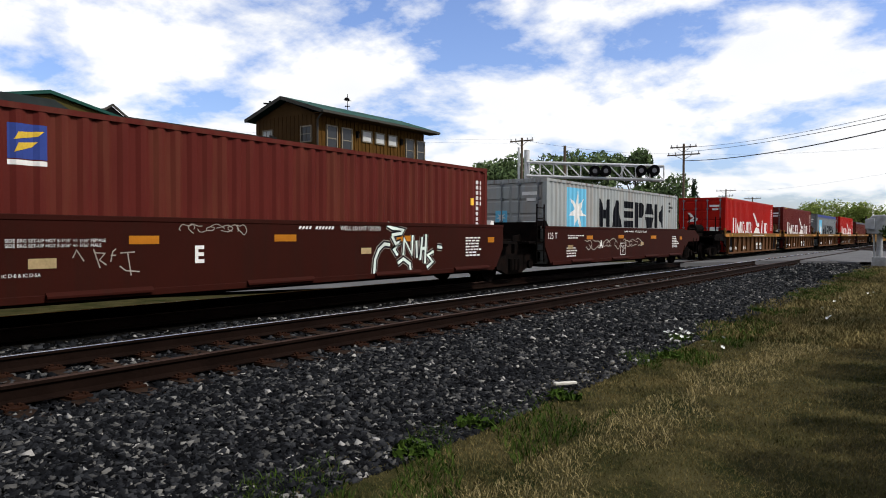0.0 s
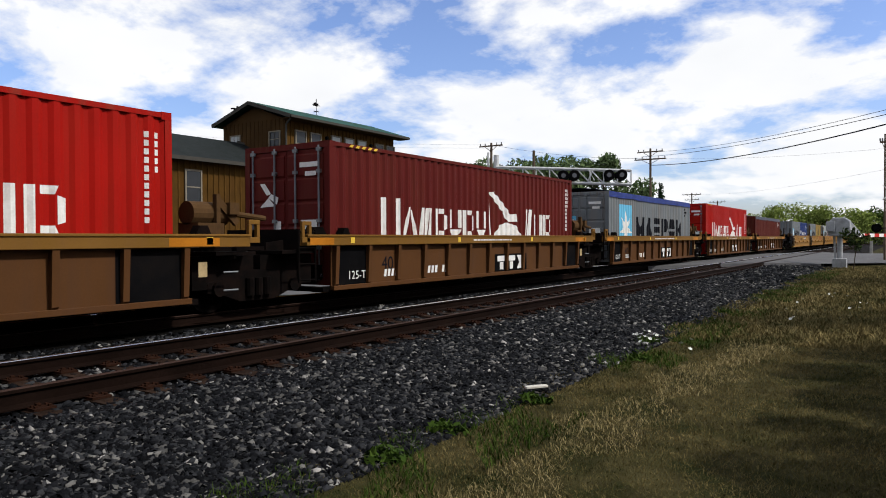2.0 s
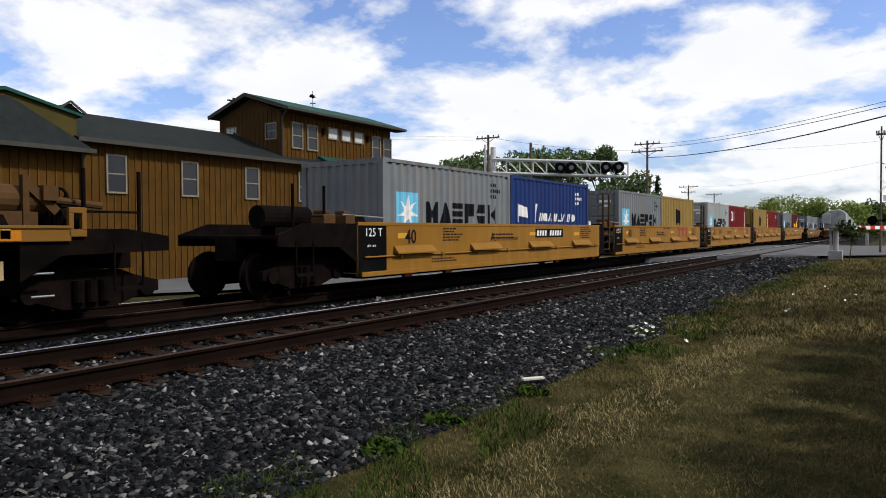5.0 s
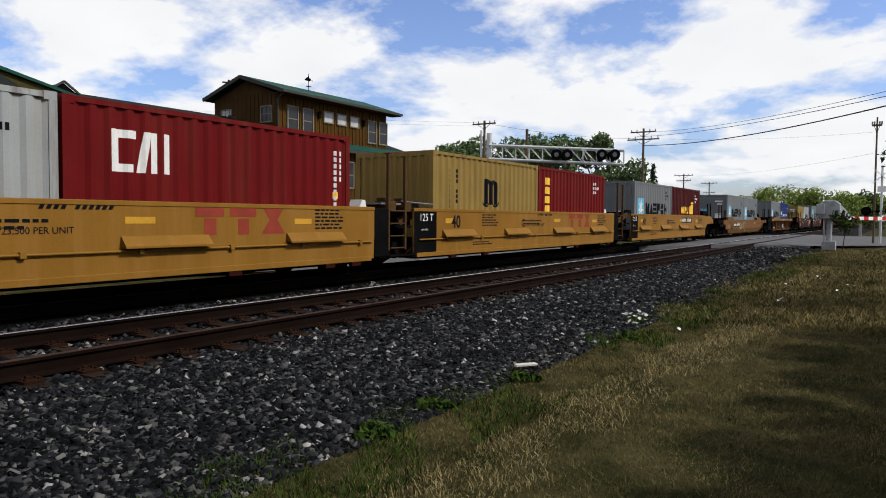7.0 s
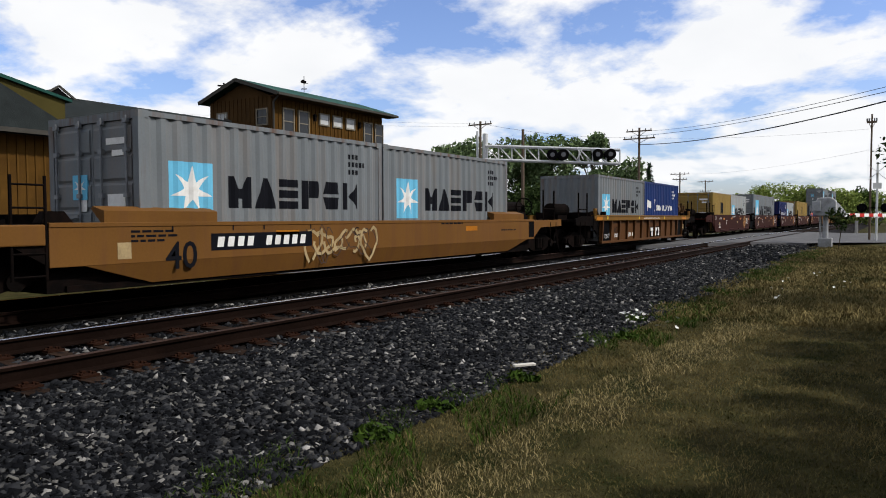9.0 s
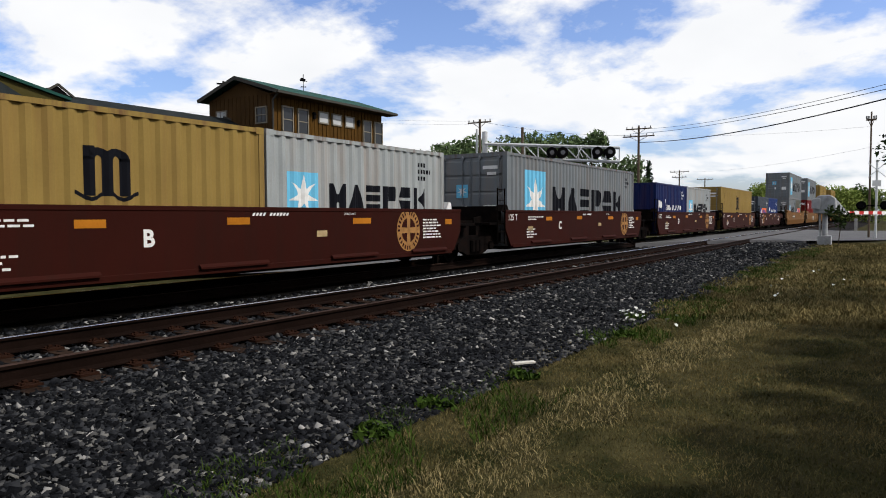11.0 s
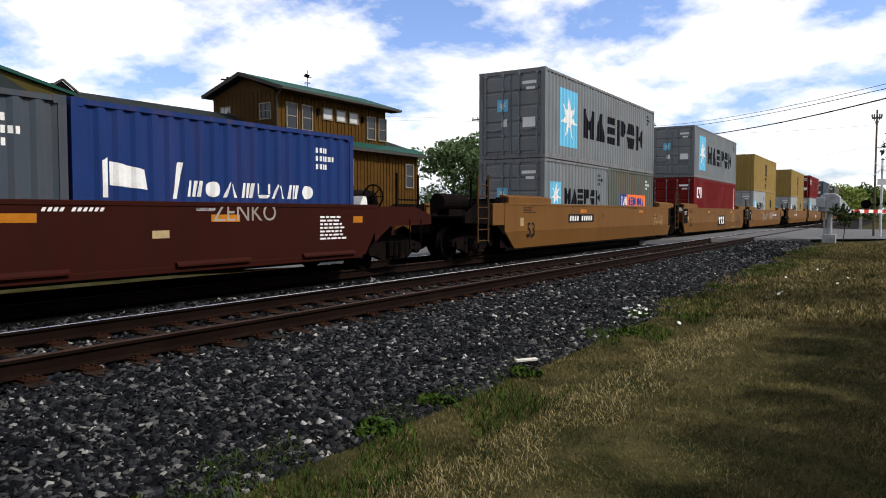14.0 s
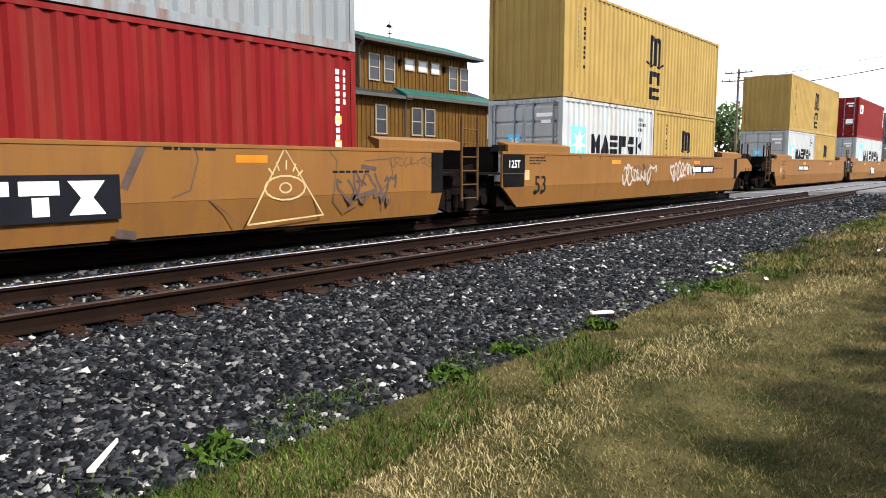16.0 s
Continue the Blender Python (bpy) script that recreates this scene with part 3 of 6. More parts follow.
CAR = {
    "brown": paint("car_brown_paint", (0.0235, 0.0042, 0.0024), 0.3, 0.7, dirt=(0.016, 0.0055, 0.0035)),
    "yellow": paint("car_yellow_paint", (0.19, 0.092, 0.0145), 0.16, 0.55, dirt=(0.3, 0.16, 0.05)),
    "orange": paint("car_faded_orange_paint", (0.122, 0.0565, 0.0145), 0.3, 0.6, dirt=(0.09, 0.04, 0.02)),
    "ribbed": paint("car_rusty_orange_paint", (0.072, 0.031, 0.011), 0.3, 0.7, dirt=(0.06, 0.03, 0.018)),
    "sill": paint("car_sill_yellow_paint", (0.142, 0.0708, 0.0139), 0.22, 0.6, dirt=(0.14, 0.07, 0.03)),
}
SX = 1.43   # half width over the side sheets


def wheel_mesh():
    b = Build()
    n = 20
    prof = [(-0.07, 0.10), (-0.07, 0.46), (-0.045, 0.46), (-0.035, 0.425), (0.07, 0.415), (0.07, 0.34), (0.02, 0.31), (0.02, 0.14), (0.07, 0.10)]
    for k in range(n):
        a, c = 2 * math.pi * k / n, 2 * math.pi * (k + 1) / n
        for (x0, r0), (x1, r1) in zip(prof, prof[1:]):
            b.poly([(x0, r0 * math.cos(a), r0 * math.sin(a)), (x1, r1 * math.cos(a), r1 * math.sin(a)), (x1, r1 * math.cos(c), r1 * math.sin(c)), (x0, r0 * math.cos(c), r0 * math.sin(c))])
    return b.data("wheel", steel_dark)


def truck_side_mesh():
    b = Build()
    b.prism([(-1.1, 0.52), (-1.1, 0.36), (-0.75, 0.30), (-0.4, 0.18), (0.4, 0.18), (0.75, 0.30), (1.1, 0.36), (1.1, 0.52), (0.7, 0.62), (0.45, 0.72), (-0.45, 0.72), (-0.7, 0.62)], "x", -0.07, 0.07)
    for y in (-0.88, 0.88):
        b.tube((-0.1, y, 0.42), (0.13, y, 0.42), 0.13, 12)
    for y in (-0.2, 0, 0.2):
        b.tube((0.09, y, 0.27), (0.09, y, 0.58), 0.085, 10)
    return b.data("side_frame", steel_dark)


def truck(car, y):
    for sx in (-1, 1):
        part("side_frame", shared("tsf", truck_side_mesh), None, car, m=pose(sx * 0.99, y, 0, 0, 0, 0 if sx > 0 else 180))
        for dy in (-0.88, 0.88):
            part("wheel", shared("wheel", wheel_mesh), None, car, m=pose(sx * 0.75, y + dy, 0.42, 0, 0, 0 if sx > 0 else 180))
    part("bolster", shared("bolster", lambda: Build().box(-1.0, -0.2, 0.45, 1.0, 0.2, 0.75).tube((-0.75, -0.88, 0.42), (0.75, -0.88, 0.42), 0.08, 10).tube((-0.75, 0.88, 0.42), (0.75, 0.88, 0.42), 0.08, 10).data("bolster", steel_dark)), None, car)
    car.children[-1].matrix_basis = pose(0, y, 0)


def side_sheet(kind, a, b, top, bot, sign):
    """The long side of a well: sheet, top and bottom chords, its ends cut as on the real car."""
    m = Build()
    x = sign * SX
    if kind == "brown" or kind == "yellow":
        cut = 0.35 if kind == "brown" else 0.02
        m.prism([(a, top), (a, bot + 0.55), (a + cut, bot + 0.05), (b - cut, bot + 0.05), (b, bot + 0.55), (b, top)], "x", x, x - sign * 0.05)
        m.box(x + sign * 0.012, a, top - 0.07, x - sign * 0.12, b, top + 0.004)
        m.box(x + sign * 0.02, a + cut + 0.1, bot, x - sign * 0.15, b - cut - 0.1, bot + 0.1)
    elif kind == "orange":
        mid = bot + (top - bot) * 0.43
        m.prism([(a, top), (a, mid - 0.08), (a + 1.0, mid - 0.08), (b - 1.0, mid - 0.08), (b, mid - 0.08), (b, top)], "x", x, x - sign * 0.05)
        xi = x - sign * 0.10
        a0, a1, b0, b1 = (a + .05, a + .8, b - .02, b - .08) if b - a > 16 else (a + .5, a + 1.6, b - .5, b - 1.6)
        m.poly([(x, a0, mid - 0.08), (x, b0, mid - 0.08), (xi, b1, bot), (xi, a1, bot)])
        m.poly([(x - sign * .05, a0, mid - 0.08), (x - sign * .05, b0, mid - 0.08), (xi - sign * .1, b1, bot), (xi - sign * .1, a1, bot)])
        m.poly([(xi, a1, bot), (xi, b1, bot), (xi - sign * .1, b1, bot), (xi - sign * .1, a1, bot)])
        m.box(x + sign * 0.012, a, top - 0.06, x - sign * 0.1, b, top + 0.004)
    else:
        m.box(x - sign * 0.10, a + 0.5, bot, x - sign * 0.13, b - 0.5, top - 0.18)
        m.box(x - sign * 0.02, a + 0.5, bot - 0.02, x - sign * 0.14, b - 0.5, bot + 0.07)
    return m


def flat_marks(car, boxes, material, x=SX, label="", name="stencil"):
    b = Build()
    for poly in boxes:
        b.poly([(x + 0.0035, p[0], p[1]) for p in poly])
    ob = part(name, b, material, car, label, fix=False)
    if name == "stencil":
        ob["kind"] = "stuff"


def islands(me):
    """The unconnected pieces of a flat mesh, each a mesh of its own."""
    bm = bmesh.new()
    bm.from_mesh(me)
    left, out = set(bm.faces), []
    while left:
        todo, piece = [left.pop()], []
        while todo:
            f = todo.pop()
            piece.append(f)
            for e in f.edges:
                for g in e.link_faces:
                    if g in left:
                        left.remove(g)
                        todo.append(g)
        b = Build()
        for f in piece:
            b.poly([v.co for v in f.verts])
        out.append(b.data("character", me.materials[0], fix=False))
    bm.free()
    return sorted(out, key=lambda q: min(v.co.y for v in q.vertices))


def letters(car, body, y, z, size, material, x=SX, bold=0.0, name="lettering"):
    me = text_mesh(body, size, material, bold=bold)
    me.transform(Matrix.Translation((x + 0.0045, y, z)) @ Matrix(((0, 0, 1, 0), (1, 0, 0, 0), (0, 1, 0, 0), (0, 0, 0, 1))))
    if size < .2:
        part(name, me, None, car, "stencilled characters " + body)["kind"] = "stuff"
        return
    for piece, sign in zip(islands(me), body.replace(" ", "") + " " * 9):
        part("character", piece, None, car, "stencilled character " + sign)


def ribbon(pts, width, x):
    """A flat painted line through (y, z) points, in one piece."""
    b = Build()
    pts = [Vector(p) for p in pts]
    for k, p in enumerate(pts):
        u = (p - pts[k - 1]).normalized() if k else (pts[1] - p).normalized()
        w = (pts[k + 1] - p).normalized() if k < len(pts) - 1 else u
        t = u + w if (u + w).length > .5 else u
        t.normalize()
        n = Vector((-t.y, t.x)) * (width / 2 / max(.65, abs(t.dot(u))))
        b.v += [(x, *(p - n)), (x, *(p + n))]
        if k:
            b.f.append((2 * k - 2, 2 * k, 2 * k + 1, 2 * k - 1))
    return b


def scrawl(car, y, z, w, h, seed, material, x=SX, width=0.03, name="graffiti", loops=7):
    """Sprayed scribble as thin ribbons."""
    rnd = random.Random(seed)
    for k in range(loops):
        cy = y + (k + 0.5) * w / loops
        ry, rz = w / loops * (0.5 + 0.5 * rnd.random()), h * (0.35 + 0.3 * rnd.random())
        a0, span, sk = rnd.random() * 6.3, 3.5 + 2.5 * rnd.random(), rnd.uniform(-0.6, 0.6)
        turns = [a0 + span * i / 14 for i in range(15)]
        pts = [(cy + ry * math.cos(t) + sk * rz * math.sin(t), z + rz * math.sin(t) * (0.8 + 0.3 * math.sin(3 * t + k))) for t in turns]
        part(name, ribbon(pts, width, x + .003 + .0002 * k), material, car, "sprayed scribble", fix=False)


def fine_print(y, z, w, rows, pitch=0.07, h=0.035, seed=1):
    rnd = random.Random(seed)
    out = []
    for r in range(rows):
        a = y
        end = y + w * (0.6 + 0.4 * rnd.random())
        while a < end:
            k = 0.06 + 0.12 * rnd.random()
            out.append(rect(a, z - r * pitch, a + k, z - r * pitch + h))
            a += k + 0.035
    return out


def strokes(car, lines, width, ink, x=SX, name="graffiti"):
    """Painted lines through given (y, z) points, each a part."""
    for k, pts in enumerate(lines):
        part(name, ribbon(pts, width, x + .0032 + .0001 * k), ink, car, "sprayed line", fix=False)


def ring(y, z, r, ry=None, n=14):
    return [(y + (ry or r) * math.cos(2 * math.pi * k / n), z + r * math.sin(2 * math.pi * k / n)) for k in range(n + 1)]


def well_car(kind, y, label, a=-0.5, b=12.65, top=1.45, bot=0.31, rear=False, mark=None, group="", front=False):
    """One unit of a well car. Its y = 0 is where the container's door end stands."""
    car = rides(thing("well_car", label, "well car", pose(TX, y, 0), group), y)
    paint_m = CAR[kind]
    for sign in (1, -1):
        part("side_sheet", side_sheet(kind, a, b, top, bot, sign), paint_m, car, bevel=0.008 if sign > 0 else 0)
        if kind == "ribbed":
            sill = Build().box(sign * (SX + .03), a - .3, top - 0.2, sign * (SX - 0.16), b + .65, top)
            sill.box(sign * (SX + .05), a - .3, top - 0.03, sign * (SX - 0.16), b + .65, top + 0.012)
            part("top_sill", sill, CAR["sill"], car, "worn yellow top sill", bevel=0.01 if sign > 0 else 0)
            rib_me = shared(("rib", sign), lambda: Build().prism([(sign * (SX - 0.105), bot + .03), (sign * (SX - 0.105), top - .2), (sign * (SX + .01), top - .2), (sign * (SX - .03), bot + .1)], "y", -0.05, 0.05).data("rib", CAR["ribbed"]))
            n = 12
            for k in range(n + 1):
                part("rib", rib_me, None, car, m=pose(0, a + 0.6 + (b - a - 1.2) * k / n, 0))
    fl = Build()
    fl.box(-1.3, a + 0.3, bot - 0.05, -1.0, b - 0.3, bot + 0.04)
    fl.box(1.0, a + 0.3, bot - 0.05, 1.3, b - 0.3, bot + 0.04)
    for k in range(7):
        yy = a + 0.5 + (b - a - 1.0) * k / 6
        fl.box(-1.0, yy - 0.12, bot - 0.05, 1.0, yy + 0.12, bot + 0.035)
    # Solid boxes added to black out the bright ground beyond the car ends.
    if kind == "orange":
        fl.box(-1.25, a + .05, .24, 1.25, a + 1.7, .72).box(-1.25, b - 1.7, .24, 1.25, b - .05, .72)
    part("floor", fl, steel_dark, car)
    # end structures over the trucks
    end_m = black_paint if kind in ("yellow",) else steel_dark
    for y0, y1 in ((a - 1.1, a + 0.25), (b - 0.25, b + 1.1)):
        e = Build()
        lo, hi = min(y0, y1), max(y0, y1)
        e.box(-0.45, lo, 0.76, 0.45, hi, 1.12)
        # Added block that hides the lit ground behind the truck.
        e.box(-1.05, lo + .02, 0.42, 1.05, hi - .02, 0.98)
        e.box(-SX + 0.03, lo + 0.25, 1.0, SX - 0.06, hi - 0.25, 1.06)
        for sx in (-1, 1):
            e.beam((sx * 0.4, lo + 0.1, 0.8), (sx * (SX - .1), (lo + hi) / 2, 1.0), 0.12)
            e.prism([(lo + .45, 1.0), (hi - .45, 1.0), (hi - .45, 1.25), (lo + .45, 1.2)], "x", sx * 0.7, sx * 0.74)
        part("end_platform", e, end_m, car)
    tan = CAR["sill"]
    worn_tan = surf("worn_brown_steel", (.07, .038, .016), .7, 0, .3, 3, 40, .1, (.02, .012, .008), .4, 3)
    if kind == "yellow" and not rear:
        # tall ladder posts between the units, black ends on both sides
        part("end_panel", Build().box(SX - .05, b + .004, .38, SX - .002, b + .52, top - .02), black_paint, car, "black painted end of the side", bevel=.02)
        for yy, zt in ((b + .57, 2.63), (b + 1.2, 2.6)):
            part("ladder_post", Build().box(SX - .1, yy - .035, .5, SX - .03, yy + .035, zt).box(SX - .16, yy - .035, zt, SX - .02, yy + .035, zt + .03), worn_tan, car, "tall brown ladder post", bevel=.012)
        for z in (.55, .82, 1.1, 1.38):
            part("rung", Build().tube((SX - .04, b + .62, z), (SX - .04, b + 1.15, z), .016, 6), worn_tan, car)
        part("step", Build().box(SX - .3, b + .6, .36, SX - .02, b + 1.5, .39).beam((SX - .05, b + 1.2, .4), (SX - .05, b + 1.6, .62), .03), steel_dark, car)
        part("brace", Build().beam((SX - .3, b + 1.25, 1.12), (SX - .12, b + 1.95, 1.42), .1, .16), worn_tan, car, "sloped brown brace")
        part("walkway", Build().box(-1.2, b + .35, 1.52, SX - .1, b + 1.1, 1.56), galv, car, "grey walkway grating")
        for yy, w in ((a - .95, .35), (a - .3, .3)):
            part("bracket", Build().box(SX - .4, yy, 1.36, SX - .06, yy + w, 1.6).box(SX - .4, yy + .05, 1.6, SX - .15, yy + w - .05, 1.68), worn_tan, car, "brown bracket box", bevel=.02)
        part("release_rod", Build().tube((SX - .1, a - .35, 1.6), (SX - .1, a + 1.0, 1.55), .02, 6), galv, car)
    elif kind != "yellow":
        long_unit = b - a > 16
        yy, half = (a - 1.24, .29) if long_unit else (a - .25, .22)
        lad = Build()
        for dy in (-half, half):
            lad.tube((SX - .02, yy + dy, 0.45), (SX - .02, yy + dy, 2.28 if long_unit else top + (0.1 if kind == "ribbed" else .62)), 0.03 if long_unit else 0.022, 8)
        for z in np.arange(0.5, top + (.1 if kind == "ribbed" else .65), 0.3):
            lad.tube((SX - .02, yy - half, z), (SX - .02, yy + half, z), 0.016, 6)
        part("ladder", lad, worn_tan if long_unit else steel_dark, car, "grab irons and ladder at the car end")
    yy = a + 0.15
    g = Build()
    g.box(-1.15, yy - .12, 1.06, 1.15, yy + .1, top + .12)
    g.prism([(yy - .2, top), (yy + .25, top), (yy + .12, top + .16), (yy - .1, top + .16)], "x", SX - .32, SX - .1)
    part("bulkhead", g, end_m, car)
    wedge = shared("wedge", lambda: Build().prism([(-.14, 0), (.14, 0), (.09, .2), (-.02, .22)], "x", -.16, .16).data("wedge", white_ink))
    if kind in ("brown", "yellow"):
        part("wedge", wedge, None, car, "white plastic wedge on the car end", m=pose(.85, b + .12, 1.4))
    if kind == "ribbed":
        for yy in (a - .42, b + .62):
            lug = Build()
            for u0, v0, u1, v1 in ((0, 0, .25, .1), (0, .32, .25, .4), (0, .1, .07, .32), (.18, .1, .25, .32)):
                lug.box(SX - .04, yy + u0, top - .14 + v0, SX + .03, yy + u1, top - .14 + v1)
            part("lifting_lug", lug, tan, car, "tan lug plate with a hole", bevel=.01)
        part("air_tank", Build().tube((.95, b - .25, top + .36), (.95, b + .5, top + .36), .2, 16).tube((.95, b + .5, top + .36), (.95, b + .58, top + .36), .2, 16, .1), worn_tan, car, "brown air tank on the end platform")
        part("tank_cradle", Build().box(.75, b - .25, top, 1.25, b + .12, top + .2).box(.8, b + .25, top - .1, 1.1, b + .4, top + .2), worn_tan, car)
        part("brake_stand", Build().box(1.1, b + .16, top - .05, 1.2, b + .24, top + .68).beam((1.15, b + .2, top + .6), (1.15, b + .62, top + .2), .07, .12).box(1.05, b + .4, top + .35, 1.25, b + .6, top + .55).tube((1.15, b + .6, top + .36), (1.1, b + 1.3, top + .3), .05, 8), worn_tan, car, "brown brake stand with lever arms")
        for yy, w in ((b - .42, .3), (a + .75, .25)):
            part("corner_bracket", Build().prism([(yy, top), (yy + w, top), (yy + w - .07, top + .15), (yy + .08, top + .15)], "x", SX - .2, SX - .02), steel_dark, car)
        part("side_ladder", Build().tube((SX - .06, b + .15, .72), (SX - .06, b + .45, .72), .016, 6).tube((SX - .06, b + .15, .42), (SX - .06, b + .45, .42), .016, 6), galv, car)
    else:
        cyl = Build().tube((-0.9, b + 0.35, 1.28), (0.9, b + 0.35, 1.28), 0.17, 12).box(0.5, b + .1, 1.06, 0.8, b + .6, 1.3)
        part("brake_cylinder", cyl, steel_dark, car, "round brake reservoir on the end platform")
    truck(car, a - 1.15)
    if rear:
        truck(car, b + 1.15)
        wh = Build()
        n = 16
        for k in range(n):
            t0, t1 = 2 * math.pi * k / n, 2 * math.pi * (k + 1) / n
            wh.beam((0.62 + .28 * math.cos(t0), b + .95, 1.62 + .28 * math.sin(t0)), (0.62 + .28 * math.cos(t1), b + .95, 1.62 + .28 * math.sin(t1)), 0.03)
        for k in range(4):
            t0 = math.pi * k / 4
            wh.beam((0.62 - .28 * math.cos(t0), b + .95, 1.62 - .28 * math.sin(t0)), (0.62 + .28 * math.cos(t0), b + .95, 1.62 + .28 * math.sin(t0)), 0.02)
        wh.beam((0.62, b + .9, 1.06), (0.62, b + .9, 1.62), 0.1)
        part("brake_wheel", wh, logo_red if kind == "yellow" else steel_dark, car, "round hand brake wheel on its stand")
    # decks over the outer trucks
    for out, y0, sg in ((rear, b, 1), (front, a, -1)):
        if not out:
            continue
        dk = Build()
        y1 = y0 + sg * 2.2
        for sx in (-1, 1):
            dk.prism([(y0, top - .03), (y0, .62), (y0 + sg * .55, .95), (y1, .98), (y1, 1.2), (y0 + sg * 1.5, top - .03)], "x", sx * (SX - .02), sx * (SX - .08))
        dk.box(-SX + .08, min(y0, y1), 1.12, SX - .08, max(y0, y1), 1.18)
        dk.box(-.3, min(y0, y1), .7, .3, max(y0, y1), 1.12)
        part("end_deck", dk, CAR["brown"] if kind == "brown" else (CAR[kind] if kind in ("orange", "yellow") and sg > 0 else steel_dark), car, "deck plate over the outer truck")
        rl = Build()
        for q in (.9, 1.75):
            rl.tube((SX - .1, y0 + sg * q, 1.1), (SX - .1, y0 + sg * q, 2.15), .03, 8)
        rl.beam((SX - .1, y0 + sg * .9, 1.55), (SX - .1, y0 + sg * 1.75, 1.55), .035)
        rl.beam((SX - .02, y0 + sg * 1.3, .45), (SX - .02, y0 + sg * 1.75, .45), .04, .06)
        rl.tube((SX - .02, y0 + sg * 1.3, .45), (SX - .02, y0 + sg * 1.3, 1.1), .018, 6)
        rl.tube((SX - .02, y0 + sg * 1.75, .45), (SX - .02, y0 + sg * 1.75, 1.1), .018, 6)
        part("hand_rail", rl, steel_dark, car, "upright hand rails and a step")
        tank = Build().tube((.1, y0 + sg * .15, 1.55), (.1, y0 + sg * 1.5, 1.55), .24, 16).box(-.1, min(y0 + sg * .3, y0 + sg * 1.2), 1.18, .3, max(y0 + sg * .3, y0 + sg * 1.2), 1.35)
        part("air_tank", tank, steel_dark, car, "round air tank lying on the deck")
    if rear:
        part("coupler", Build().box(-.13, b + 1.0, .72, .13, b + 2.2, .98).box(-.2, b + 2.0, .68, .2, b + 2.35, 1.02), steel_dark, car)
    if kind == "yellow":
        fm = shared("flap", lambda: Build().prism([(SX, .79), (SX + .13, .76), (SX + .13, .79), (SX + .02, .93), (SX, .94)], "y", 0, 1.55).data("ledge_flap", CAR["yellow"]))
        for yy in (0.1, 3.4, 6.83, 10.14):
            part("ledge_flap", fm, None, car, "sloped ledge flap on the car side", m=pose(0, yy, 0))
        pipe = Build().tube((SX + .03, a + .2, .72), (SX + .03, b - .1, .72), 0.018, 8)
        for yy in np.arange(0.3, 12.4, 1.7):
            pipe.box(SX, yy, .68, SX + .06, yy + .08, .76)
        part("side_pipe", pipe, CAR["yellow"], car)
        pad = shared("pad", lambda: Build().box(SX - .08, 0, .23, SX + .01, .28, .35).data("jacking_pad", CAR["brown"]))
        for yy in (0.5, 2.2, 8.8, 11.2, 12.0):
            part("jacking_pad", pad, None, car, m=pose(0, yy, 0))
    if kind == "brown":
        fm = shared("kick", lambda: Build().prism([(SX + .02, bot + .06), (SX + .07, bot + .05), (SX + .07, bot + .08), (SX + .02, bot + .13)], "y", 0, 1.5).data("ledge", CAR["brown"]))
        for yy in (1.2, 4.4, 7.6, 10.4):
            part("ledge", fm, None, car, m=pose(0, yy, 0))
    if kind == "orange":
        g0, g1, g2, g3 = (a + .27, a + 3.25, b - 1.9, b + .62) if b - a > 16 else (a + .8, a + 2.8, b - 2.6, b - .7)
        for y0, y1 in ((g0, g1), (g2, g3)):
            part("container_guide", Build().prism([(SX - .02, top), (SX - .02, top + .17), (SX - .3, top + .24), (SX - .34, top + .2), (SX - .1, top)], "y", y0, y1), CAR["orange"], car, "sloped container guide on the side")
        part("end_panel", Build().box(SX, b - .38, .66, SX + .006, b - .01, top - .02), black_paint, car, "black painted end of the side")
        if front:
            part("tool_box", Build().box(SX - .1, a - .75, .9, SX + .02, a - .05, top - .02), CAR["orange"], car, bevel=0.02)
    if mark:
        mark(car, a, b, top, bot)
    return car


ghost_ink = surf("worn_white_spray", (0.24, 0.215, 0.19), 0.7, 0, 0.3, 4, 30, 0)
dark_spray = surf("dark_spray", (0.05, 0.035, 0.03), 0.7, 0, 0.3, 4, 30, 0)
faded_spray = surf("pale_yellow_spray", (0.30, 0.225, 0.12), 0.7, 0, 0.3, 4, 30, 0)
reflect_amber = surf("amber_reflector", (0.3300, 0.1200, 0.0120), 0.4)
mint_spray = surf("pale_mint_spray", (0.55, 0.62, 0.58), 0.7, 0, 0.3, 4, 30, 0)
logo_red = surf("brown_red_lettering", (0.22, 0.04, 0.025), 0.6, 0, 0.15, 3, 40, 0)
seal_gold = surf("dull_gold_lettering", (0.2475, 0.1275, 0.0450), 0.6, 0, 0.3, 6, 40, 0)


def serial_bar(car, y, z, w, h, plate=True, ink=white_ink, n=10, x=SX):
    """A car number: dark plate with plain bars."""
    if plate:
        flat_marks(car, [rect(y, z, y + w, z + h)], black_ink, x, "black number plate")
    st = w * 0.9 / n
    flat_marks(car, [rect(y + w * .05 + k * st, z + h * .2, y + w * .05 + (k + .62) * st, z + h * .8, .03) for k in range(n) if k != 4], ink, x + .002)


def word_blocks(car, y, z, w, h, n, stroke, pattern, ink, x=SX, label="letter-like shape of a brand name"):
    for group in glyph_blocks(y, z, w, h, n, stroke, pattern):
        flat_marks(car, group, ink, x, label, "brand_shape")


def disc(y, z, r, n=24):
    return [(y + r * math.cos(2 * math.pi * k / n), z + r * 1.05 * math.sin(2 * math.pi * k / n)) for k in range(n)]


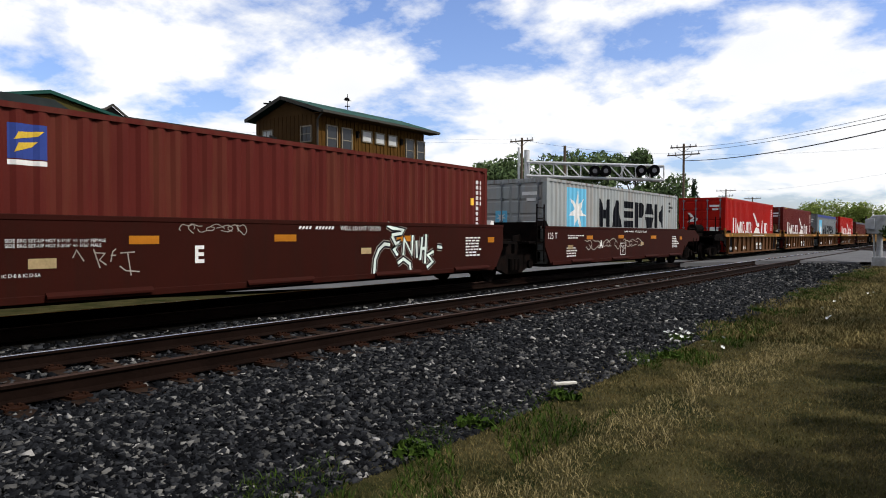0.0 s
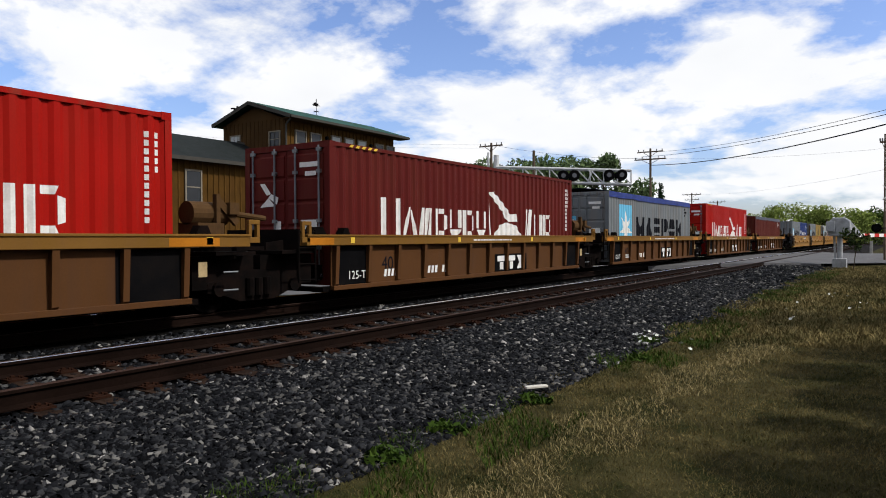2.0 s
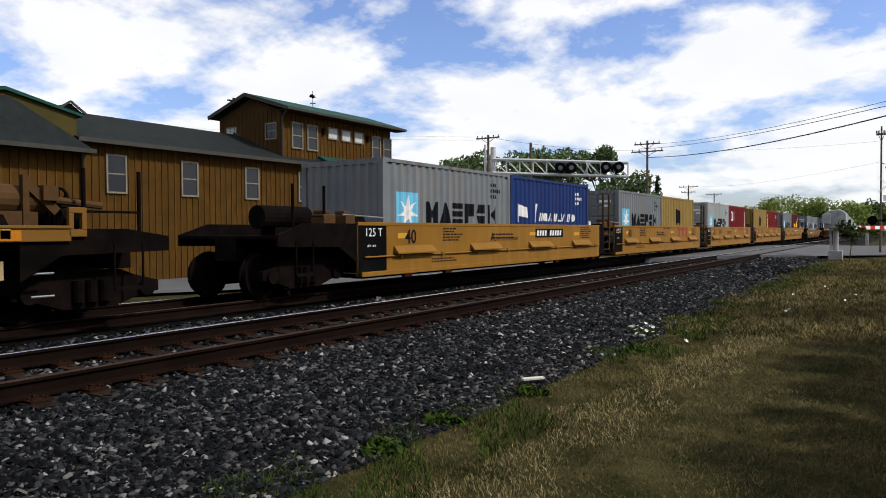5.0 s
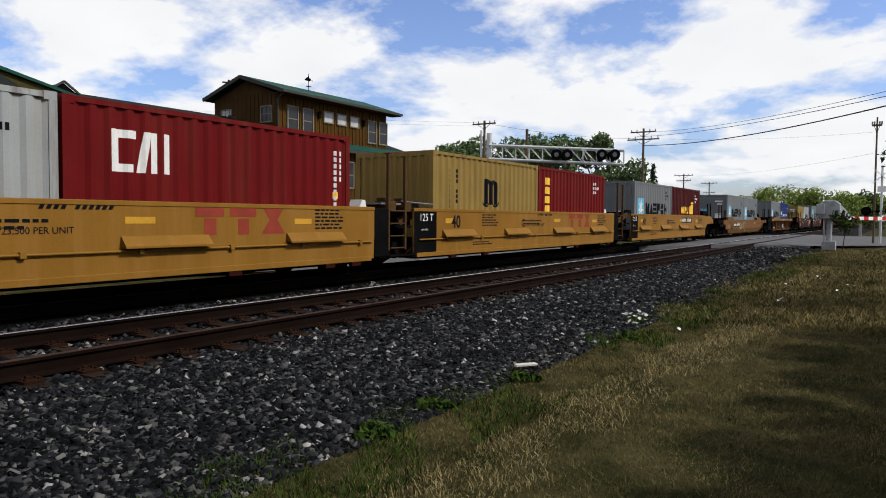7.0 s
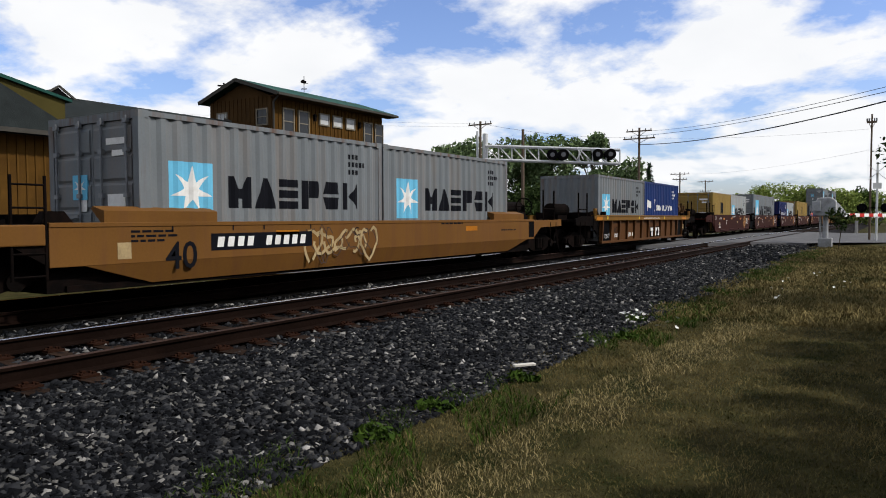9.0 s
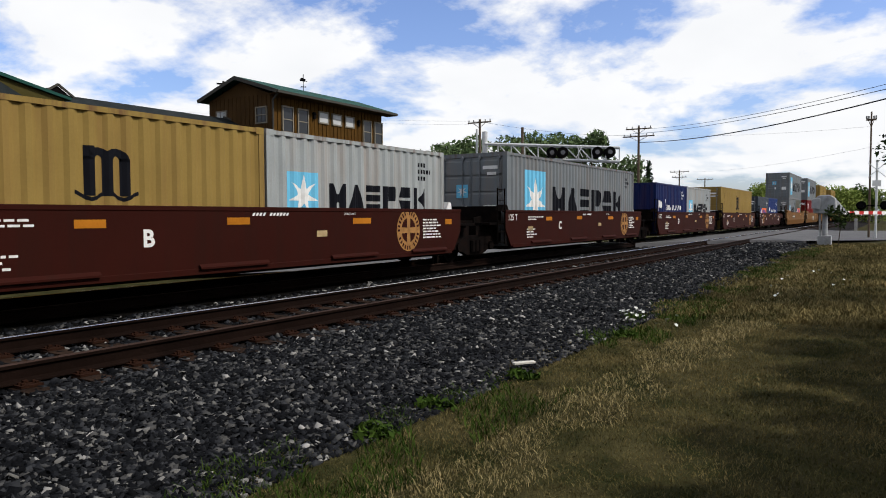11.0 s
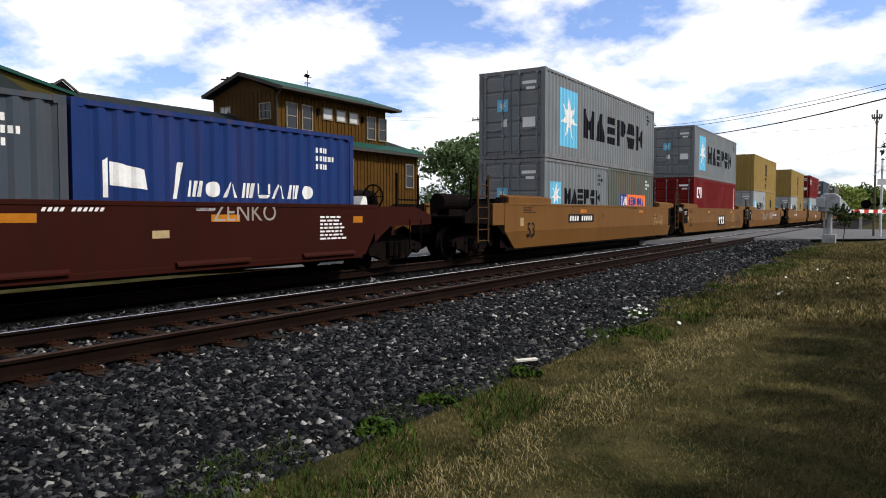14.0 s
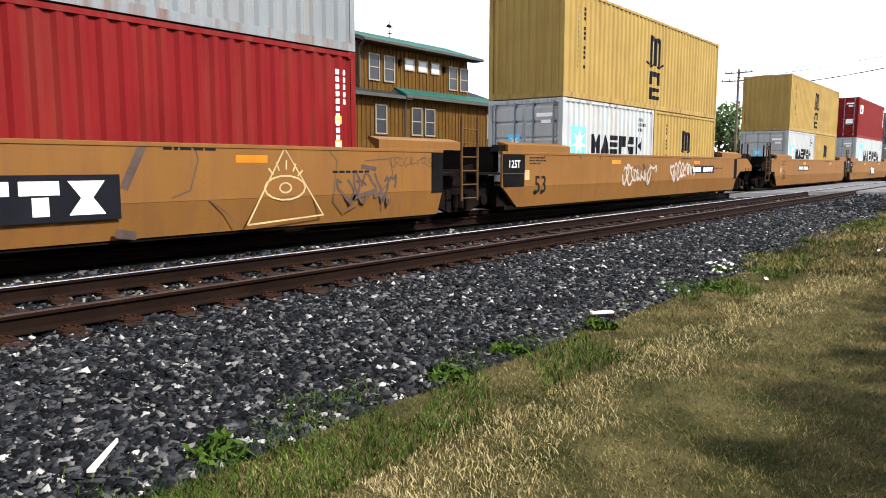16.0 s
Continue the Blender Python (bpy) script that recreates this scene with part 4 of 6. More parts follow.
def seal(car, y, z, r):
    """A round emblem: gold disc, darker ring of bars and quadrants."""
    flat_marks(car, [disc(y, z, r, 32)], seal_gold, SX, "round gold railway seal", "seal")
    dark = []
    for k in range(26):
        a = 2 * math.pi * k / 26
        c, q = math.cos(a), math.sin(a)
        dark.append([(y + r * (u * c - w * q), z + r * 1.05 * (u * q + w * c)) for u, w in ((.74, -.05), (.93, -.05), (.93, .05), (.74, .05))] if k % 7 else rect(y + .8 * r * c, z + .8 * r * q, y + .8 * r * c + .02, z + .8 * r * q + .02))
    for k in range(4):
        a0 = k * math.pi / 2
        dark.append([(y + .13 * r * (math.cos(a0) - math.sin(a0)), z + .13 * r * (math.sin(a0) + math.cos(a0)))] + [(y + .62 * r * math.cos(a0 + t), z + .62 * r * math.sin(a0 + t)) for t in (.25, .55, .8, 1.05, 1.32)])
    flat_marks(car, dark, CAR["brown"], SX + .002)


def ribs_mark(letter, seed):
    def f(car, a, b, top, bot):
        px = SX - 0.098
        flat_marks(car, [rect(6.55, .35, 8.5, .83)], black_paint, px, "black logo plate", "logo_plate")
        word_blocks(car, 6.7, .40, 1.75, .38, 3, .16, ("slab", "slab", "glass"), white_ink, px + .002)
        flat_marks(car, fine_print(5.2, top - .13, 3.2, 1, seed=seed), white_ink, SX + .03)
        serial_bar(car, 1.55, .40, .72, .26, False, white_ink, 5, px)
        serial_bar(car, 3.05, .40, 1.2, .28, False, white_ink, 7, px)
        flat_marks(car, [rect(a + .62, .30, 1.1, 1.12)], black_paint, px, "black painted panel", "end_panel")
        flat_marks(car, [rect(b - 1.75, .30, b - .52, 1.12)], black_paint, px, "black painted panel", "end_panel")
        letters(car, "125-T", .68, .52, .24, white_ink, px + .003)
        letters(car, "40", 1.72, .72, .42, black_ink, px)
        flat_marks(car, [rect(b - .35, .66, b - .18, .9)], faded_spray, SX - .06)
        flat_marks(car, [rect(a - .22, top - .185, a + .45, top - .05), rect(b - .95, top - .185, b, top - .05)], reflect_amber, SX + .03)
        flat_marks(car, [rect(0.35 + k * 4.1, top - .16, 0.47 + k * 4.1, top - .04) for k in range(4)], hazard, SX + .03)
    return f


def brown_mark(letter, seed, emblem=True, tag=None):
    def f(car, a, b, top, bot):
        letters(car, letter, 3.5, .92, .36, white_ink, SX, .012)
        serial_bar(car, 5.5, top - .17, 1.0, .09, False, white_ink, 11)
        flat_marks(car, fine_print(10.9, 1.15, .75, 7, .07, .035, seed), white_ink)
        if tag != "mint":
            flat_marks(car, fine_print(1.0, 1.2, 1.0, 2, .07, .032, seed + 1) + fine_print(.9, .82, .7, 4, .08, .035, seed + 3), white_ink)
        flat_marks(car, [rect(2.35, 1.1, 2.82, 1.22), rect(5.0, 1.12, 5.5, 1.24), rect(8.3, 1.1, 8.9, 1.22), rect(11.9, 1.05, 12.2, 1.18)], reflect_amber)
        flat_marks(car, [rect(1.0, .8, 1.35, .93), rect(7.2, .86, 7.5, .98)], faded_spray)
        if emblem:
            seal(car, 10.3 if letter != "A" else 1.74, .93, .46)
        if emblem and letter == "A":
            letters(car, "ZENKO", 9.04, 1.24, .42, ghost_ink)
        letters(car, "125 T", a + .45, 1.2, .26, white_ink)
        if tag == "mint":
            bubble = [[(7.99, 1.44), (8.14, 1.38), (8.52, 1.34), (8.45, 1.27), (8.14, 1.23)], [(8.14, 1.21), (8.27, 1.05), (8.45, 1.09), (8.21, .93), (8.33, .81)],
                      [(8.52, .81), (8.55, 1.15), (8.81, .82), (8.84, 1.23)], [(8.97, 1.11), (8.99, .74)], [(9.11, .69), (9.18, 1.19)], [(9.13, .92), (9.33, .96)], [(9.32, 1.25), (9.28, .61)],
                      [(9.6, .87), (9.38, .79), (9.56, .64), (9.35, .52)], [(9.74, .97), (9.92, .95)], [(7.58, .42), (7.61, .74), (7.73, .94), (7.9, 1.05), (8.08, 1.03)], [(8.78, .44), (8.74, .62), (8.52, .73), (8.33, .64)]]
            strokes(car, bubble, .17, ghost_ink, SX)
            strokes(car, bubble, .14, black_ink, SX + .002)
            strokes(car, bubble, .065, mint_spray, SX + .004)
        elif tag == "ghost":
            scrawl(car, 2.2, .95, 5.0, .3, seed, ghost_ink, SX, .03, loops=10)
        if not emblem:
            letters(car, "WELL LD LMT 124,300", 7.2, top - .13, .12, white_ink)
        else:
            letters(car, "LOAD LIMIT", 8.2, top - .12, .07, white_ink)
        if tag == "ghost":
            strokes(car, [[(5.2, .55), (5.65, .55), (5.65, .95), (5.2, .95), (5.2, .55)]], .02, white_ink)
            letters(car, "PLATE", 5.42, .83, .1, white_ink)
            letters(car, "H", 5.42, .68, .17, white_ink)
        if tag == "mint":
            strokes(car, [[(1.56, .93), (1.61, 1.03), (1.71, .88)], [(1.84, 1.04), (1.93, .78)], [(1.86, .99), (2.0, .98), (1.92, .89), (2.02, .82)], [(2.08, .86), (2.11, 1.0), (2.16, 1.04)], [(2.08, .95), (2.16, .95)],
                          [(2.22, .98), (2.44, .99)], [(2.33, .98), (2.38, .66)], [(2.21, .8), (2.3, .73), (2.51, .71)]], .018, ghost_ink)
            letters(car, 'SIDE BRG SET-UP HGT 5-1/16" +/- 1/16" FEMALE', 1.37, 1.155, .062, white_ink)
            letters(car, 'SIDE BRG SET-UP HGT 5-3/16" +/- 1/16" MALE', 1.34, 1.09, .062, white_ink)
            letters(car, "IC D-8 & IC D-5A", .92, .72, .062, white_ink)
            scrawl(car, 3.2, 1.33, 1.2, .14, seed + 6, ghost_ink, SX, .014)
    return f


def yellow_mark(letter, seed, plate=False):
    def f(car, a, b, top, bot):
        dark = black_ink
        flat_marks(car, [rect(a + .01, .36, a + .97, top - .01)], black_paint, SX, "black painted car end")
        letters(car, "125 T", a + .52, 1.23, .25, white_ink, SX + .004)
        letters(car, "40", .75, 1.12, .44, dark, SX, .008)
        letters(car, letter, 4.6, 1.08, .32, dark, SX, .006)
        if plate:
            serial_bar(car, 7.3, 1.05, 2.1, .27)
        else:
            serial_bar(car, 5.6, top - .15, 1.2, .1, False, dark, 11)
            word_blocks(car, 8.13, .93, 2.1, .5, 3, .17, ("slab", "slab", "glass"), logo_red)
        flat_marks(car, fine_print(2.1, 1.3, .8, 5, .07, .035, seed) + fine_print(10.9, 1.35, .9, 6, .07, .035, seed + 1) + fine_print(4.6, 1.14, 1.3, 2, .09, .045, seed + 2) + fine_print(1.6, .58, 1.3, 2, .06, .03, seed + 4), dark)
        letters(car, "JACK HERE", a + .45, .95, .06, white_ink, SX + .004)
        letters(car, "LD LMT 123,500 PER UNIT", 5.4, 1.03, .13, dark)
        if plate and letter == "B":
            letters(car, "S-2054-11 REEFER CLEARANCE", 10.4, top - .1, .12, dark)
            strokes(car, [[(9.95, 1.02), (10.25, 1.02), (10.25, 1.32), (9.95, 1.32), (9.95, 1.02)]], .015, dark)
            letters(car, "PLATE", 10.1, 1.25, .07, dark)
            letters(car, "H", 10.1, 1.13, .13, dark)
        flat_marks(car, [rect(0.25, 1.1, .7, 1.22), rect(6.9, 1.12, 7.4, 1.22), rect(10.35, 1.1, 10.8, 1.2)], surf("dull_amber_reflector", (.45, .24, .03), .5))
    return f


def orange_mark(number, letter, seed, plate_y=7.6, brand_y=None, scrawls=()):
    num_y = -1.43 if number == "53" else .58

    def f(car, a, b, top, bot):
        z = bot + (top - bot) * .66
        if number == "53" and letter != "A":
            flat_marks(car, [rect(a + .02, 1.03, a + .99, top - .03)], black_paint, SX, "black painted end panel", "end_panel")
            flat_marks(car, [[(a + .06, .705), (a + .97, .705), (a + .97, 1.02), (a + .02, 1.02)]], black_paint, SX, "black painted end panel", "end_panel")
            letters(car, "125T", a + .52, 1.24, .25, white_ink, SX + .003)
        letters(car, number, num_y, .72 if number == "53" else .66, .6, black_ink, SX, .006)
        if plate_y is not None:
            serial_bar(car, plate_y, z - .16, 2.4, .28)
        if brand_y is not None:
            flat_marks(car, [rect(brand_y - .35, .5, brand_y + 1.65, 1.1)], black_ink, SX, "black logo plate")
            word_blocks(car, brand_y - .2, .58, 1.75, .44, 3, .2, ("slab", "slab", "glass"), white_ink, SX + .002)
        letters(car, letter, 4.9, z + .08, .26, black_ink)
        flat_marks(car, fine_print(a + 1.2, top - .15, .8, 3, .07, .035, seed) + fine_print(8.2, top - .1, 1.2, 1, .08, .04, seed) + fine_print(11.4, z, 1.2, 1, .08, .04, seed + 2), black_ink)
        flat_marks(car, [rect(a + k, top - .14, a + k + .03, top - .03) for k in (1.9, 3.1, 3.8, 5.0)], black_ink)
        flat_marks(car, [rect(2.6, top - .28, 3.2, top - .16), rect(9.4, top - .28, 10, top - .16)], reflect_amber)
        flat_marks(car, [rect(a + .98, z - .22, a + 1.2, z + .02)], faded_spray)
        if brand_y is not None and seed < 80:
            strokes(car, [[(9.58, .28), (10.35, 1.5), (11.16, .36), (9.58, .28)], ring(10.35, .85, .2, .42), ring(10.35, .85, .08, .12)] + [[(10.35 + .3 * math.cos(t), .95 + .2 * math.sin(t)), (10.35 + .42 * math.cos(t), .98 + .32 * math.sin(t))] for t in (.5, 1, 1.5, 2, 2.5)], .03, faded_spray)
            strokes(car, [[(7.9, 1.5), (7.75, 1.2), (7.6, .9)], [(7.45, .3), (7.75, .05 + .2)]], .12, dark_spray)
            strokes(car, [[(8.3, .75), (8.6, .85), (8.75, 1.3), (8.7, 1.5)], [(8.9, .7), (9.2, .5), (9.4, .3)], [(11.3, 1.5), (11.5, 1.3), (11.4, .6), (11.7, .4), (12.0, .5)], [(12.2, 1.3), (12.9, 1.35), (12.95, 1.0), (12.6, .7), (12.7, .4)]], .02, dark_spray)
            strokes(car, [[(11.85, .62), (12.5, .75)], [(12.1, 1.2), (12.5, 1.15)]], .08, dark_spray)
        for k, (yy, zz, w, h, wd, ink) in enumerate(scrawls):
            scrawl(car, yy, zz, w, h, seed + k * 3, ink, SX, wd)
    return f


F40, F20 = 12.192, 6.058
STD, HC = 2.591, 2.896
FL = 0.33
LBL = {
    "florens": "oxide red forty-foot container with a small blue logo", "star": "pale grey container with a blue star panel and black blocks",
    "flag": "bright red container with white flag and lettering shapes", "c": "red container with white block logo", "m": "ochre yellow container with a black arched logo",
    "gold": "crimson twenty-foot container with gold upright lettering", "caru": "maroon twenty-foot container with gold cube logo",
    "wave": "deep blue container with white script shapes", "two": "slate grey container with navy and orange name panels", "": "plain corrugated steel container",
}


def load(y, floor, items):
    """Containers on one unit, end to end."""
    for style, length, height, brand, *rest in items:
        closed = style.startswith("~")     # plain end wall towards the front, doors at the rear
        style = style.strip("~")
        lab = LBL["florens" if brand == "leaf" else brand]
        container(style, length, height, y, floor, brand, doors=not closed, tarp=rest[0] if rest else None, label=rest[1] if len(rest) > 1 else lab)
        y += length + 0.06


def train():
    g = "units of the brown well car"
    lb = "brown painted well car unit with gold seal and white stencils"
    well_car("brown", 3.26, "brown painted well car unit with mint graffiti tag", mark=brown_mark("E", 11, False, "mint"), top=1.49, bot=.36, group=g)
    load(3.26, .33, [("florens", F40, STD, "leaf")])
    well_car("brown", 18.75, "brown well car unit with worn white graffiti", mark=brown_mark("A", 21, False, "ghost"), top=1.49, bot=.36, rear=True, group=g)
    load(18.75, .33, [("white", F40, STD, "star")])
    g2 = "units of the ribbed well car"
    for k, y in enumerate((39.05, 54.87, 70.69, 86.5, 102.3)):
        well_car("ribbed", y, "rusty orange ribbed well car unit with yellow top sill", a=-.6, b=12.9, top=1.34, bot=.27, rear=k == 4, front=k == 0, mark=ribs_mark("40", k), group=g2)
    load(39.05, .34, [("red", F40, HC, "flag")])
    load(54.87, .34, [("dullred", F40, HC, "flag", None, "faded red container with white flag and lettering shapes")])
    load(70.69, .34, [("grey", F40, 2.75, "star", tarp_blue, "pale grey open-top container under a blue tarpaulin")])
    load(86.5, .34, [("red", F40, HC, "flag")])
    load(102.3, .34, [("~oxide", F40, STD - .05, "", tarp_grey, "dull oxide open-top container under a grey tarpaulin")])
    g3 = "units of the yellow well car"
    for k, (y, items) in enumerate(((123.0, [("~grey", F20, STD, "star"), ("royal", F20, STD, "wave")]), (138.5, [("grey", F20, STD, "star"), ("yellow", F20, STD, "m")]),
                                    (154.05, [("white", F20, STD, "star"), ("crimson", F20, STD, "c")]), (169.4, [("~yellow", F20, STD, "m"), ("crimson", F20, STD, "gold")]),
                                    (185.4, [("~grey", F20, STD, "star"), ("maroon", F20, STD, "caru")]))):
        well_car("yellow", y, a=-1.13, b=12.75, front=k == 0, label="bright yellow well car unit with sloped ledge flaps", rear=k == 4, mark=yellow_mark("AEDCB"[k], k * 7 + 3, k in (0, 4)), group=g3)
        load(y, .31, items)
    well_car("orange", 205.6, "faded orange well car with painted scrawl", a=-1.5, b=13.6, top=1.2, bot=.29, rear=True, front=True,
             mark=orange_mark("40", "C", 5, 1.15, None, ((3.45, .78, 2.0, .6, .06, faded_spray), (3.5, .78, 2.0, .6, .02, dark_spray))), group="orange well cars")
    load(205.6, .32, [("grey", F20, STD, "star"), ("grey", F20, STD, "star")])
    well_car("ribbed", 225.5, "rusty orange ribbed well car with yellow top sill", a=-.6, b=12.9, top=1.34, bot=.27, rear=True, front=True, mark=ribs_mark("40", 9), group=g2)
    load(225.5, .34, [("~grey", F20, STD, "star"), ("royal", F20, STD, "wave")])
    for k, (y, items) in enumerate(((246.3, [("yellow", F20, STD, "m"), ("white", F20, STD, "star")]), (262.0, [("grey", F40, HC, "star")]),
                                    (277.8, [("~blue", F20, STD, "wave"), ("white", F20, STD, "star")]), (293.3, [("yellow", F40, HC, "m")]),
                                    (308.9, [("slate", F20, STD, "two"), ("royal", F20, STD, "wave")]))):
        well_car("brown", y, lb, top=1.42, bot=.32, rear=k == 4, front=k == 0, mark=brown_mark("BCDEA"[k], k * 5 + 40, True), group="units of the brown well car with seals")
        load(y, .26, items)
    g5 = "units of the faded orange double-stack car"
    stacks = (
        (330.7, "53", "A", 1.5, None, [("grey", F20, STD, "star"), ("green", F20, STD, "two")], ("grey", "star"), .45, ((11.5, .95, 1.6, .45, .025, faded_spray),)),
        (350.85, "53", "C", None, 5.9, [("crimson", F40, HC, "c")], ("grey", "star"), .37, ((12.9, 1.3, 1.4, .2, .015, dark_spray), (2.5, 1.25, 2.6, .2, .02, dark_spray), (11.6, .8, 1.4, .5, .05, dark_spray))),
        (370.7, "53", "B", 9.2, None, [("white", F20, STD, "star"), ("yellow", F20, STD, "m")], ("yellow", "m"), .45, ((3.4, .95, 2.3, .6, .07, ghost_ink), (7.2, 1.0, 2.2, .55, .08, ghost_ink), (3.5, .95, 2.3, .6, .02, dark_spray))),
        (394.4, "53", "A", 1.5, None, [("white", F20, STD, "star"), ("yellow", F20, STD, "m")], ("yellow", "m"), .45, ()),
        (413.9, "53", "C", None, 5.9, [("white", F40, HC, "star")], ("crimson", "c"), .37, ()),
        (433.8, "53", "B", 1.6, None, [("grey", F40, HC, "star")], ("slate", ""), .37, ()),
        (457.3, "53", "A", 1.5, None, [("red", F40, HC, "flag")], ("green", ""), .37, ()),
        (477.2, "53", "C", None, 5.9, [("slate", F40, HC, "")], ("orange", ""), .37, ()),
        (497.1, "53", "B", 1.6, None, [("royal", F40, HC, "")], ("red", "flag"), .37, ()),
    )
    for k, (y, num, let, py, by, low, (ust, ubr), fl, scr) in enumerate(stacks):
        well_car("orange", y, "faded orange well car unit with dark graffiti lines" if scr else "faded orange well car unit with black numerals",
                 a=-3.16, b=14.5, top=1.54, bot=.2, rear=k % 3 == 2, front=k % 3 == 0, mark=orange_mark(num, let, 60 + k * 11, py, by, scr), group=g5)
        load(y, fl, low)
        container(ust, F40, HC, y, fl + low[0][2] + .02, ubr, doors=ust != "yellow", label="upper " + LBL[ubr])


train()

# ---- ground, tracks, road ----
def ground_z(x):
    knots = ((-400, -1.2), (-60, -1.0), (-16, -0.7), (-13.2, -0.27), (-12.4, -0.23), (-5.75, -0.212), (-4.9, -0.275), (-3.7, -0.41), (-3.2, -0.43), (0, -0.4), (8, -0.3), (400, 0.0))
    for (a, za), (b, zb) in zip(knots, knots[1:]):
        if a <= x <= b:
            return za + (zb - za) * (x - a) / (b - a)
    return knots[0][1] if x < 0 else knots[-1][1]


gravel_base = surf("ballast_bed", (0.004, 0.004, 0.0045), 0.9, 0, 0.5, 9, 60, 0.8, (0.03, 0.022, 0.018), .4, 2)
stone_m = mottled_stone("ballast_stone")
# Oil stain, with the shade under the train put into the colour too.
shaded_oily_bed = surf("oily_shaded_ballast_bed", (0.004, 0.0038, 0.0035), 1.0, 0, 0.5, 9, 60, 0.8, gloss=.02)
grass_soil = surf("dry_turf", (0.038, 0.033, 0.013), 0.95, 0, 0.45, 2.2, 60, 0.9, (0.010, 0.015, 0.003), .6, 1.6)
asphalt = surf("worn_asphalt", (0.0935, 0.0935, 0.09775), 0.85, 0, 0.2, .8, 60, 0.3, (0.09, 0.09, 0.09), .3, .4)
rail_side = surf("rusty_rail", (0.0084, 0.0045, 0.0033), 0.75, 0.2, 0.35, 2, 30, 0.3)
rail_top = surf("polished_rail_head", (0.62, 0.60, 0.58), 0.22, 0.95, 0.2, 3, 30, 0.05)
# Same polished head; its missing sky glint is put into a darker material.
rail_top_no_glint = surf("rail_head_without_glint", (0.035, 0.021, 0.0168), 0.6, 0.2, 0.3, 3, 30, 0.1)
tie_m = surf("weathered_tie", (0.0187, 0.01105, 0.00765), 0.9, 0, 0.4, 5, 40, 0.7, (0.03, 0.02, 0.015), .4, 3, rnd=.3)
plate_m = surf("rusty_plate", (0.0245, 0.0105, 0.0063), 0.8, 0.2, 0.4, 8, 50, 0.5)


def ground_sheet():
    xs = [-900, -400, -200, -100, -60, -35, -24, -16, -14.5, -13.2, -12.4, -11.5, -10, -9, -8, -7, -6, -5.75, -5.3, -4.9, -4.5, -4.1, -3.7, -3.4, -3.2, -2.6, -2, -1.4, -.7, 0, 1, 2, 4, 8, 20, 60, 200, 900]
    ys = [-900, -300, -100, -40, -20, -10, -5] + [k * .5 for k in range(-6, 60)] + list(range(30, 80, 2)) + [90, 110, 140, 200, 300, 500, 900, 1500]
    v, f, mi = [], [], []
    for y in ys:
        for x in xs:
            z = ground_z(x)
            if x > -13 and x < 12 and -6 < y < 60:
                z += 0.012 * noise.noise(Vector((x * .9, y * .7, 0)))
            v.append((x, y, z))
    nx = len(xs)
    for j in range(len(ys) - 1):
        for i in range(nx - 1):
            f.append((j * nx + i, j * nx + i + 1, (j + 1) * nx + i + 1, (j + 1) * nx + i))
            xm = (xs[i] + xs[i + 1]) / 2
            # Strip under the train gets the bed with shade in its colour.
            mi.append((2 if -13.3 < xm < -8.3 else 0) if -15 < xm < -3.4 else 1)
    me = bpy.data.meshes.new("ground")
    me.from_pydata(v, [], f)
    me.materials.append(gravel_base)
    me.materials.append(grass_soil)
    me.materials.append(shaded_oily_bed)
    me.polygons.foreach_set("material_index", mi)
    tagged(new("ground", me), "dark ballast beside dry mown grass", "ground", kind="structure")


ground_sheet()


def rail(name, x, y0, y1, head):
    prof = [(-.07, -.172), (.07, -.172), (.07, -.16), (.012, -.135), (.01, -.05), (.036, -.035), (.036, -.006), (.028, 0), (-.028, 0), (-.036, -.006), (-.036, -.035), (-.01, -.05), (-.012, -.135), (-.07, -.16)]
    ob = part(name, Build().prism([(x + a, z) for a, z in prof], "y", y0, y1), rail_side, None)
    ob.data.materials.append(head)
    for p in ob.data.polygons:
        if p.normal.z > 0.6 and p.center.z > -0.02:
            p.material_index = 1
    return ob


def track(name, xc, y0, y1, head, label):
    t = thing(name, label, "railway track", pose(0, 0, 0), kind="structure")
    for s in (-1, 1):
        r = rail("rail", xc + s * .7525, y0, y1, head if s < 0 else rail_top_no_glint)
        r.parent = t
    return t


near_track = track("track_1", NX, -40, 700, rail_top, "empty rusty railway track on wooden ties in ballast")
far_track = track("track_2", TX, -40, 700, rail_top, "railway track under the passing train")


